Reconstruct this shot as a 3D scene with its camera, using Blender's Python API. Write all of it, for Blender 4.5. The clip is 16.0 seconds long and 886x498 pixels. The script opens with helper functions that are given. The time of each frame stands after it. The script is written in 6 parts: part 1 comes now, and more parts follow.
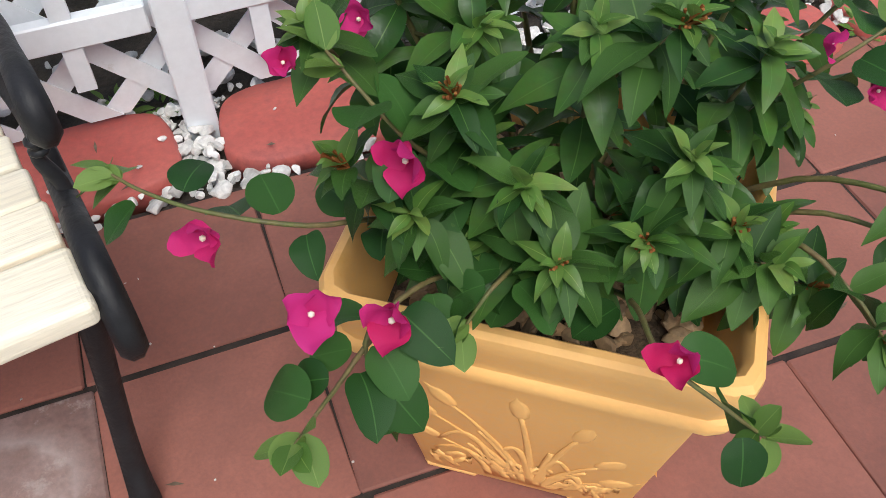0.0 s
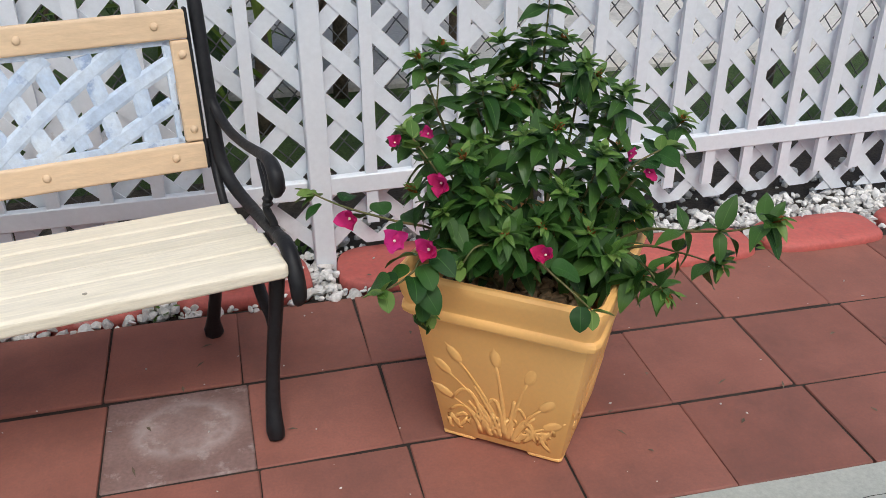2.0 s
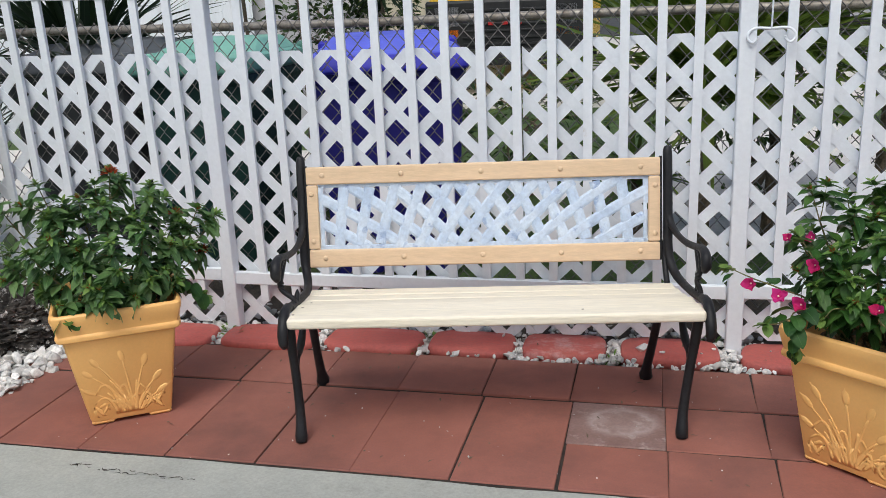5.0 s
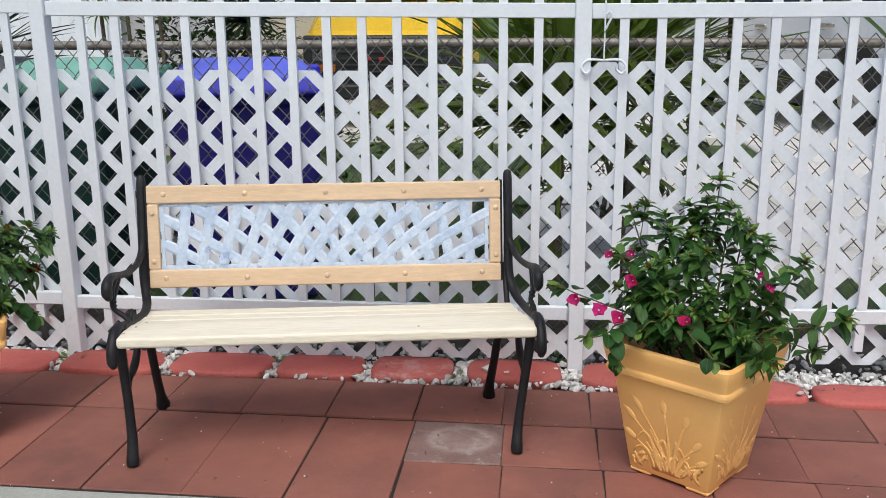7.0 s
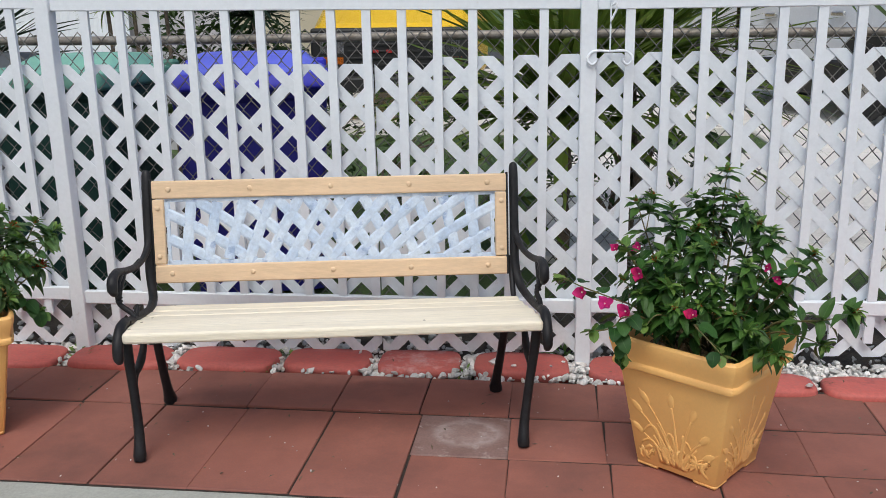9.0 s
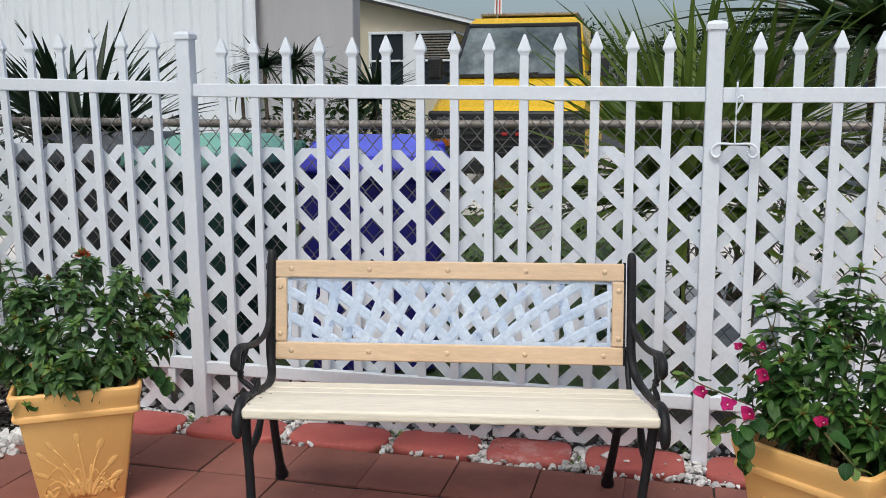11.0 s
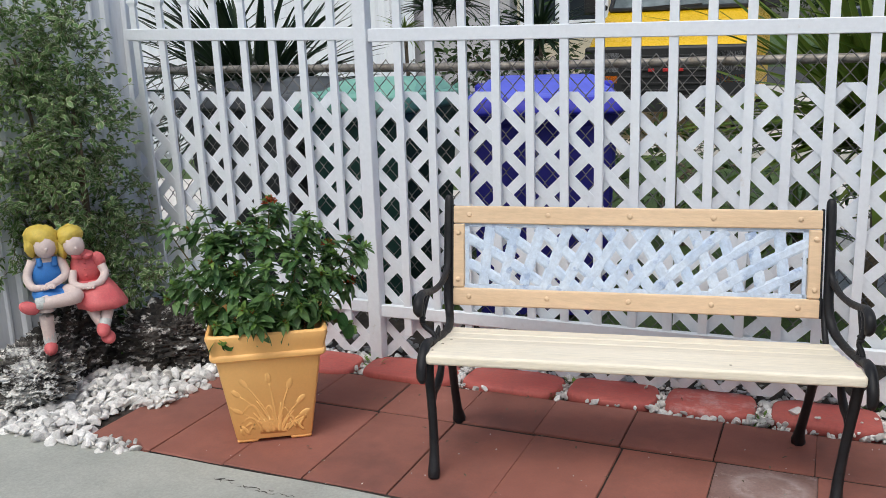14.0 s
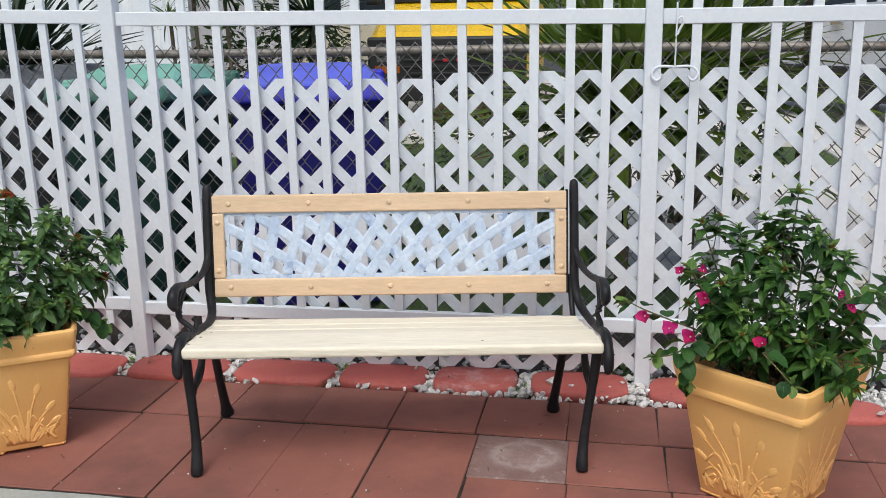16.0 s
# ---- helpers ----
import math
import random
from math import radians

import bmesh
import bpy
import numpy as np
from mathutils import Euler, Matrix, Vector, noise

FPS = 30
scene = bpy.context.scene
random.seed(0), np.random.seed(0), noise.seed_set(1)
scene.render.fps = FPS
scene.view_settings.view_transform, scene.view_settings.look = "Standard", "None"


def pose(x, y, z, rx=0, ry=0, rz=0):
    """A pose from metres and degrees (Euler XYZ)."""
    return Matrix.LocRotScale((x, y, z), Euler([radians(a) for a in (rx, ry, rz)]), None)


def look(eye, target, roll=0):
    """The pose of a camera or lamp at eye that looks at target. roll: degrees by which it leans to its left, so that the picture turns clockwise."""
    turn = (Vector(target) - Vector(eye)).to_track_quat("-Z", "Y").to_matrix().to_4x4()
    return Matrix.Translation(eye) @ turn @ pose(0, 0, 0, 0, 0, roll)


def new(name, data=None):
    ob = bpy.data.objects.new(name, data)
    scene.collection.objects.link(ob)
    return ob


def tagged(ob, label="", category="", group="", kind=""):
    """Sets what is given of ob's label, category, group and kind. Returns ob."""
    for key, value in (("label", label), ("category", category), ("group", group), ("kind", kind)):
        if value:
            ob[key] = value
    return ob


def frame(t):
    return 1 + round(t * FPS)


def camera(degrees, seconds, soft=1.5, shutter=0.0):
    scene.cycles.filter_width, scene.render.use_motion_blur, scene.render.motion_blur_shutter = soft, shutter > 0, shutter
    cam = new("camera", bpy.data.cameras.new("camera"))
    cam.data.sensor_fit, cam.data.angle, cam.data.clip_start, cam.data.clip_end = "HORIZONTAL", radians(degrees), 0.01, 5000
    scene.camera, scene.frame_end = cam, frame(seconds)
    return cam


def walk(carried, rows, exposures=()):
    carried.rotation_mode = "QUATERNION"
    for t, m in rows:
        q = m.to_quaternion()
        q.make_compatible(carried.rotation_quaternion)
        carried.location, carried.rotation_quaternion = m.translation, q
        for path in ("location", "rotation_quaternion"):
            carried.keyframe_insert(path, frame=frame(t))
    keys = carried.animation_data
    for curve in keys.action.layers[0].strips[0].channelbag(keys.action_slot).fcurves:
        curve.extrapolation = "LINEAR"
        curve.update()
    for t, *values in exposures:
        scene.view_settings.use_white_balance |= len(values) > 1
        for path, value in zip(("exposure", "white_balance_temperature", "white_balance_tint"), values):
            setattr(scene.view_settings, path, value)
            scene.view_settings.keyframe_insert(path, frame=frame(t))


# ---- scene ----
cam = camera(52.8, 16.0, soft=0.5)
PATH = [
    (0, (0.54, -0.825, 1.068), (0.992, 0.42, -0.43), -1.3),
    (0.5, (0.496, -1.019, 1.129), (0.947, 0.376, -0.231), -1.6),
    (1, (0.431, -1.251, 1.201), (0.926, 0.306, 0.048), -0.2),
    (1.5, (0.322, -1.49, 1.247), (0.843, 0.166, 0.254), -0.6),
    (2, (0.334, -1.732, 1.254), (0.769, -0.026, 0.305), -0.0),
    (2.5, (0.313, -1.983, 1.306), (0.696, -0.217, 0.448), -0.0),
    (3, (0.268, -2.243, 1.341), (0.547, -0.428, 0.549), -1.4),
    (3.5, (0.316, -2.458, 1.351), (0.379, -0.604, 0.602), -2.1),
    (4, (0.237, -2.651, 1.405), (0.112, -0.77, 0.736), -3.0),
    (4.2, (0.206, -2.713, 1.406), (-0.012, -0.831, 0.764), -3.3),
    (6.3, (0.376, -2.847, 1.303), (-0.195, -0.994, 0.812), -0.8),
    (6.5, (0.38, -2.836, 1.318), (-0.075, -0.954, 0.819), -0.5),
    (7, (0.422, -2.83, 1.315), (0.202, -0.901, 0.836), -0.3),
    (7.5, (0.461, -2.819, 1.313), (0.384, -0.885, 0.812), -0.6),
    (8, (0.487, -2.808, 1.287), (0.482, -0.881, 0.749), -0.9),
    (8.5, (0.483, -2.802, 1.287), (0.451, -0.874, 0.753), -0.6),
    (9, (0.437, -2.816, 1.317), (0.194, -0.894, 0.821), -0.8),
    (9.2, (0.41, -2.833, 1.314), (0.053, -0.922, 0.843), -0.8),
    (11.3, (0.404, -2.822, 1.357), (-0.078, -0.907, 1.036), -0.0),
    (11.5, (0.422, -2.819, 1.36), (-0.025, -0.899, 1.024), -0.2),
    (12, (0.413, -2.809, 1.349), (0.014, -0.889, 0.955), -0.7),
    (12.5, (0.404, -2.83, 1.345), (-0.138, -0.952, 0.922), -1.1),
    (13, (0.348, -2.852, 1.362), (-0.382, -1.035, 0.955), -2.3),
    (13.5, (0.29, -2.838, 1.363), (-0.471, -1.034, 0.954), -2.1),
    (14, (0.273, -2.81, 1.365), (-0.507, -1.025, 0.912), -1.7),
    (14.5, (0.278, -2.82, 1.353), (-0.466, -1.024, 0.882), -0.9),
    (15, (0.331, -2.807, 1.357), (-0.305, -0.973, 0.874), -0.8),
    (15.5, (0.366, -2.784, 1.352), (-0.12, -0.906, 0.865), -0.9),
    (16, (0.409, -2.776, 1.348), (0.051, -0.868, 0.866), -0.9),
]
walk(cam, [(t, look(eye, target, roll)) for t, eye, target, roll in PATH],
     [(0, 0.25), (0.5, 0.06), (1.0, -0.10), (1.5, -0.18), (2.0, -0.12), (3, 0.03), (4.0, -0.09), (6.5, -0.02), (8.5, -0.12), (9.2, -0.13), (11.5, -0.11), (13, -0.10), (14.5, -0.05), (16, -0.05)])

# ---- world, sun, exposure ----
sky_world = bpy.data.worlds.new("world")
scene.world = sky_world
sky_world.use_nodes = True
wn = sky_world.node_tree
sky = wn.nodes.new("ShaderNodeTexSky")
sky.sky_type, sky.sun_disc = "NISHITA", False
sky.sun_elevation, sky.sun_rotation = radians(57), radians(172)
sky.air_density, sky.dust_density, sky.ozone_density = 1.0, 4.0, 1.0
wn.links.new(sky.outputs[0], wn.nodes["Background"].inputs[0])
wn.nodes["Background"].inputs[1].default_value = 0.145
sun = new("sun", bpy.data.lights.new("sun", "SUN"))
sun.data.energy, sun.data.angle, sun.data.color = 1.38, radians(25), (0.91, 1.0, 1.0)
sun.matrix_world = look((-0.45, -3.0, 4.7), (0, 0, 0))


# ---- materials ----
def surface(name, a, b, scale=6.0, fine=90.0, rough=0.7, bump=0.2, depth=0.004, grain=0.25, metal=0.0,
            stain=None, stain_scale=2.0, stain_at=0.58, vary=0.0, stretch=(1, 1, 1), sheen=0.5, island=False, edge=0.08):
    """Two-scale procedural surface: a broad mix of a and b, a fine grain, optional stains and per-piece change."""
    m = bpy.data.materials.new(name)
    m.use_nodes = True
    n, l = m.node_tree.nodes, m.node_tree.links
    p = n["Principled BSDF"]
    co = n.new("ShaderNodeTexCoord")
    mp = n.new("ShaderNodeMapping")
    mp.inputs["Scale"].default_value = stretch
    l.new(co.outputs["Object"], mp.inputs[0])
    info = n.new("ShaderNodeObjectInfo")
    shift = n.new("ShaderNodeVectorMath")
    shift.operation = "MULTIPLY_ADD"
    l.new(info.outputs["Random"], shift.inputs[0])
    shift.inputs[1].default_value = (37.0, 91.0, 53.0)
    l.new(mp.outputs[0], shift.inputs[2])

    def tex(s, d=4.0, r=0.6):
        t = n.new("ShaderNodeTexNoise")
        t.inputs["Scale"].default_value, t.inputs["Detail"].default_value, t.inputs["Roughness"].default_value = s, d, r
        l.new(shift.outputs[0], t.inputs["Vector"])
        return t.outputs[0]

    def mix(kind, f, x, y):
        k = n.new("ShaderNodeMix")
        k.data_type, k.blend_type = "RGBA", kind
        for sock, v in ((k.inputs[0], f), (k.inputs[6], x), (k.inputs[7], y)):
            if isinstance(v, (tuple, list)):
                sock.default_value = (*v, 1)
            elif isinstance(v, (int, float)):
                sock.default_value = v
            else:
                l.new(v, sock)
        return k.outputs[2]

    def ramp(v, lo, hi, to=(0, 1)):
        r = n.new("ShaderNodeMapRange")
        r.inputs[1].default_value, r.inputs[2].default_value = lo, hi
        r.inputs[3].default_value, r.inputs[4].default_value = to
        l.new(v, r.inputs[0])
        return r.outputs[0]

    broad, small = tex(scale), tex(fine, 3.0, 0.65)
    c = mix("MIX", ramp(broad, 0.35, 0.65), a, b)
    if stain:
        c = mix("MIX", ramp(tex(stain_scale, 6.0, 0.7), stain_at, stain_at + edge), c, stain)
    g = ramp(small, 0.3, 0.7, (1 - grain, 1 + grain))
    c = mix("MULTIPLY", 1.0, c, g)
    if vary:
        src = info.outputs["Random"]
        if island:
            src = n.new("ShaderNodeNewGeometry").outputs["Random Per Island"]
        c = mix("MULTIPLY", 1.0, c, ramp(src, 0.0, 1.0, (1 - vary, 1 + vary)))
    l.new(c, p.inputs["Base Color"])
    p.inputs["Metallic"].default_value = metal
    l.new(ramp(small, 0.3, 0.7, (max(rough - 0.1, 0.02), min(rough + 0.1, 1))), p.inputs["Roughness"])
    p.inputs["Specular IOR Level"].default_value = sheen
    bm_ = n.new("ShaderNodeBump")
    bm_.inputs["Strength"].default_value, bm_.inputs["Distance"].default_value = bump, depth
    l.new(small, bm_.inputs["Height"])
    l.new(bm_.outputs[0], p.inputs["Normal"])
    return m


TILE = surface("tile_clay", (0.255, 0.096, 0.071), (0.31, 0.118, 0.088), 4, 160, 0.8, 0.35, 0.002, 0.11, stain=(0.205, 0.083, 0.064), stain_scale=2.4, stain_at=0.46, edge=0.22, vary=0.12)
TILE_STAIN = surface("tile_stained", (0.19, 0.105, 0.09), (0.25, 0.155, 0.14), 9, 130, 0.8, 0.3, 0.002, 0.2, stain=(0.32, 0.24, 0.22), stain_scale=14, stain_at=0.56)
JOINT = surface("joint_dirt", (0.022, 0.016, 0.013), (0.045, 0.033, 0.026), 20, 200, 0.95, 0.6)
RED_WORN = surface("red_paint_worn", (0.46, 0.10, 0.085), (0.52, 0.13, 0.105), 4, 70, 0.62, 0.35, 0.003, 0.14, stain=(0.62, 0.42, 0.40), stain_scale=7, stain_at=0.50, edge=0.22)
RED = surface("red_paint", (0.46, 0.10, 0.085), (0.52, 0.13, 0.105), 4, 70, 0.62, 0.35, 0.003, 0.14, stain=(0.36, 0.09, 0.08), stain_scale=5, vary=0.10)
CONCRETE = surface("concrete", (0.33, 0.34, 0.31), (0.42, 0.43, 0.39), 2.5, 110, 0.85, 0.3, 0.003, 0.13, stain=(0.28, 0.29, 0.26), stain_scale=3.5, edge=0.16)
WHITE = surface("white_vinyl", (0.79, 0.83, 0.87), (0.76, 0.80, 0.85), 3, 60, 0.42, 0.08, 0.002, 0.03, stain=(0.68, 0.68, 0.68), stain_scale=9, stain_at=0.66)
LATTICE = surface("white_lattice", (0.775, 0.815, 0.86), (0.73, 0.77, 0.815), 4, 60, 0.5, 0.08, 0.002, 0.04, stain=(0.62, 0.62, 0.62), stain_scale=12, stain_at=0.66, vary=0.04)
CREAM = surface("cream_paint_slat", (0.87, 0.79, 0.64), (0.82, 0.74, 0.58), 5, 50, 0.55, 0.5, 0.003, 0.10, stain=(0.55, 0.48, 0.33), stain_scale=9, stain_at=0.66, stretch=(0.25, 3, 3), vary=0.04)
PEACH = surface("peach_paint", (0.79, 0.58, 0.38), (0.73, 0.53, 0.34), 6, 50, 0.5, 0.4, 0.003, 0.07, stretch=(0.4, 2, 2), stain=(0.60, 0.42, 0.25), stain_scale=8, stain_at=0.66)
BLUE = surface("pale_blue_paint", (0.48, 0.59, 0.75), (0.64, 0.73, 0.84), 9, 60, 0.55, 0.5, 0.003, 0.12, stain=(0.33, 0.43, 0.62), stain_scale=13, stain_at=0.58)
IRON = surface("black_iron", (0.012, 0.012, 0.014), (0.02, 0.02, 0.022), 10, 90, 0.5, 0.45, 0.002, 0.25, stain=(0.07, 0.075, 0.075), stain_scale=26, stain_at=0.68, sheen=0.3)
POT = surface("ochre_paint", (0.98, 0.55, 0.19), (0.96, 0.525, 0.17), 5, 120, 0.5, 0.15, 0.002, 0.025, stain=(0.93, 0.48, 0.13), stain_scale=6, stain_at=0.64)
SOIL = surface("potting_soil", (0.05, 0.03, 0.018), (0.14, 0.09, 0.05), 40, 200, 0.95, 0.8, 0.01, 0.4)
CHIP = surface("marble_chip", (0.78, 0.76, 0.73), (0.56, 0.55, 0.53), 25, 120, 0.7, 0.4, 0.003, 0.14, vary=0.30, island=True)
PEBBLE = surface("brown_pebble", (0.42, 0.27, 0.14), (0.26, 0.17, 0.10), 30, 150, 0.7, 0.3, 0.003, 0.2, vary=0.4, island=True)
EARTH = surface("earth", (0.045, 0.035, 0.028), (0.10, 0.08, 0.06), 8, 90, 0.95, 0.8, 0.01, 0.35)
GRASS = surface("lawn", (0.045, 0.085, 0.02), (0.085, 0.14, 0.035), 3, 120, 0.9, 0.9, 0.02, 0.5)
SIDING = surface("white_siding", (0.80, 0.83, 0.86), (0.76, 0.79, 0.83), 2, 40, 0.5, 0.08, 0.002, 0.04, stain=(0.60, 0.62, 0.65), stain_scale=1.5, stain_at=0.62, stretch=(3, 3, 0.3))
STEEL = surface("galvanised_steel", (0.24, 0.21, 0.17), (0.36, 0.33, 0.29), 20, 120, 0.5, 0.3, 0.002, 0.2, metal=0.5, stain=(0.14, 0.09, 0.06), stain_scale=14)
WIRE = surface("rusty_wire", (0.12, 0.113, 0.105), (0.25, 0.24, 0.225), 20, 120, 0.6, 0.1, 0.002, 0.2, metal=0.4)


def mineral_ring(m, centre, radii, colour):
    """A pale dried ring: a soft elliptical band broken up by noise."""
    n, l = m.node_tree.nodes, m.node_tree.links
    p = n["Principled BSDF"]
    old = p.inputs["Base Color"].links[0].from_socket
    co = n.new("ShaderNodeTexCoord")
    mp = n.new("ShaderNodeMapping")
    mp.vector_type = "TEXTURE"
    mp.inputs["Location"].default_value = (*centre, 0)
    mp.inputs["Scale"].default_value = (*radii, 1)
    l.new(co.outputs["Object"], mp.inputs[0])
    nz = n.new("ShaderNodeTexNoise")
    nz.inputs["Scale"].default_value, nz.inputs["Detail"].default_value = 22, 6
    l.new(co.outputs["Object"], nz.inputs["Vector"])
    ln = n.new("ShaderNodeVectorMath")
    ln.operation = "LENGTH"
    l.new(mp.outputs[0], ln.inputs[0])
    ad = n.new("ShaderNodeMath")
    ad.operation = "MULTIPLY_ADD"
    l.new(nz.outputs[0], ad.inputs[0])
    ad.inputs[1].default_value = 0.62
    l.new(ln.outputs["Value"], ad.inputs[2])
    rp = n.new("ShaderNodeValToRGB")
    e = rp.color_ramp.elements
    e[0].position, e[0].color = 0.40, (0.22, 0.22, 0.22, 1)
    e[1].position, e[1].color = 0.99, (0.08, 0.08, 0.08, 1)
    for at, v in ((0.66, 0.36), (0.78, 0.70), (0.90, 0.28)):
        q = e.new(at)
        q.color = (v, v, v, 1)
    sc = n.new("ShaderNodeMath")
    sc.operation = "MULTIPLY"
    sc.inputs[1].default_value = 0.72
    l.new(ad.outputs[0], sc.inputs[0])
    l.new(sc.outputs[0], rp.inputs[0])
    k = n.new("ShaderNodeMix")
    k.data_type = "RGBA"
    mm = n.new("ShaderNodeMath")
    mm.operation = "MULTIPLY"
    l.new(rp.outputs[0], mm.inputs[0])
    l.new(nz.outputs[0], mm.inputs[1])
    l.new(mm.outputs[0], k.inputs[0])
    l.new(old, k.inputs[6])
    k.inputs[7].default_value = (*colour, 1)
    l.new(k.outputs[2], p.inputs["Base Color"])


mineral_ring(TILE_STAIN, (0.015, 0.02), (0.125, 0.105), (0.62, 0.55, 0.53))


# ---- mesh helpers ----
def link(name, bm, mat, parent=None, label="", smooth=False):
    me = bpy.data.meshes.new(name)
    bmesh.ops.recalc_face_normals(bm, faces=bm.faces)
    bm.to_mesh(me)
    bm.free()
    for q in (mat if isinstance(mat, (list, tuple)) else [mat]):
        me.materials.append(q)
    if smooth:
        for f in me.polygons:
            f.use_smooth = True
    ob = new(name, me)
    if parent:
        ob.parent = parent
    if label:
        ob["label"] = label
    return ob


def part(name, bm, mat, parent, label="", smooth=False):
    return link(name, bm, mat, parent, label, smooth)


def share(name, me, parent, m):
    ob = new(name, me)
    ob.parent = parent
    ob.matrix_basis = m
    return ob


def thing(name, m=None, label="", category="", group="", kind=""):
    ob = new(name)
    ob.empty_display_size = 0.05
    if m is not None:
        ob.matrix_basis = m
    return tagged(ob, label, category, group, kind)


def box(bm, x0, x1, y0, y1, z0, z1, bevel=0.0, m=None, seg=1):
    t = Matrix.Translation(((x0 + x1) / 2, (y0 + y1) / 2, (z0 + z1) / 2)) @ Matrix.Diagonal((abs(x1 - x0), abs(y1 - y0), abs(z1 - z0), 1))
    vs = bmesh.ops.create_cube(bm, size=1.0, matrix=(m @ t) if m is not None else t)["verts"]
    if bevel:
        es = list({e for v in vs for e in v.link_edges})
        bmesh.ops.bevel(bm, geom=es, offset=bevel, segments=seg, affect="EDGES", profile=0.5)
    return bm


def rings(bm, loops, closed=True, cap=True):
    """Skin a list of vertex loops of equal length."""
    vl = [[bm.verts.new(p) for p in lp] for lp in loops]
    n = len(vl[0])
    for a, b in zip(vl, vl[1:]):
        for i in range(n if closed else n - 1):
            j = (i + 1) % n
            bm.faces.new((a[i], a[j], b[j], b[i]))
    if cap and closed:
        bm.faces.new(list(reversed(vl[0])))
        bm.faces.new(vl[-1])
    return vl


def tube(bm, pts, radius, sides=6, flat=1.0, up=(0, 0, 1), cap=True):
    """A swept tube; radius a number or a list; flat squeezes the section along up x way."""
    pts = [Vector(p) for p in pts]
    rs = radius if isinstance(radius, (list, tuple)) else [radius] * len(pts)
    loops = []
    for i, p in enumerate(pts):
        d = (pts[min(i + 1, len(pts) - 1)] - pts[max(i - 1, 0)]).normalized()
        s = d.cross(Vector(up))
        if s.length < 1e-4:
            s = d.cross(Vector((1, 0, 0)))
        s.normalize()
        w = s.cross(d)
        loops.append([p + (s * math.cos(2 * math.pi * (k + 0.5) / sides) * flat + w * math.sin(2 * math.pi * (k + 0.5) / sides)) * rs[i] for k in range(sides)])
    rings(bm, loops, True, cap)
    return bm


def smooth_line(ctrl, n=6):
    """Catmull-Rom through control points."""
    c = [Vector(p) for p in ctrl]
    c = [c[0] * 2 - c[1]] + c + [c[-1] * 2 - c[-2]]
    out = []
    for i in range(1, len(c) - 2):
        for k in range(n):
            t = k / n
            a, b, d, e = c[i - 1], c[i], c[i + 1], c[i + 2]
            out.append(0.5 * ((2 * b) + (d - a) * t + (2 * a - 5 * b + 4 * d - e) * t * t + (3 * b - a - 3 * d + e) * t ** 3))
    out.append(c[-2])
    return out


def raw(name, verts, faces, mat, parent=None, smooth=False):
    me = bpy.data.meshes.new(name)
    me.from_pydata(verts, [], faces)
    me.materials.append(mat)
    if smooth:
        me.polygons.foreach_set("use_smooth", [True] * len(me.polygons))
    ob = new(name, me)
    if parent:
        ob.parent = parent
    return ob


def chips(name, places, mat, parent=None, squash=0.6, seed=1):
    """Broken stone chips at (x, y, z, size): lumps with facets cut off, flattened and tumbled."""
    r = np.random.RandomState(seed)
    ball = bmesh.new()
    bmesh.ops.create_icosphere(ball, subdivisions=2, radius=0.5)
    ball.verts.index_update()
    base = np.array([tuple(v.co) for v in ball.verts])
    tri = np.array([[v.index for v in f.verts] for f in ball.faces])
    ball.free()
    vs, fs = [], []
    for k, (x, y, z, s) in enumerate(places):
        p = base.copy()
        for j in range(9):
            # cut a facet off the lump
            d = r.normal(0, 1, 3)
            d /= np.linalg.norm(d)
            over = np.maximum(p @ d - (0.19 + 0.19 * r.rand()), 0)
            p -= over[:, None] * d * 0.92
        p = p * 1.25 * s * np.array([0.9 + 0.5 * r.rand(), 0.65 + 0.4 * r.rand(), squash * (0.7 + 0.5 * r.rand())])
        q = np.array(Euler((r.normal(0, 0.4), r.normal(0, 0.4), r.rand() * 6.28)).to_matrix())
        vs.append(p @ q.T + (x, y, z))
        fs.append(tri + k * len(base))
    vs, fs = np.concatenate(vs).tolist(), np.concatenate(fs).tolist()
    return raw(name, vs, fs, mat, parent)


# ---- ground ----
def fence_y(x):
    return 0.517 + 0.012 * x


def rise(y):
    """The land beyond the fence climbs gently towards the road."""
    return 0.0197 * max(0.0, y - 1.1)


def lie(x, y, turn=0):
    """A pose on the rising land beyond the fence."""
    return pose(x - 0.0105 * y, y, rise(y), 0, 0, turn)


def sheet(name, x0, x1, y0, y1, z, mat, label, kind="structure", cuts=1, relief=0.0, category="ground"):
    bm = bmesh.new()
    bmesh.ops.create_grid(bm, x_segments=cuts, y_segments=cuts, size=0.5)
    for v in bm.verts:
        v.co.x, v.co.y = x0 + (v.co.x + 0.5) * (x1 - x0), y0 + (v.co.y + 0.5) * (y1 - y0)
        v.co.z = z + (relief * noise.noise(v.co * 2.1) if relief else 0)
    return tagged(link(name, bm, mat), label, category, kind=kind)


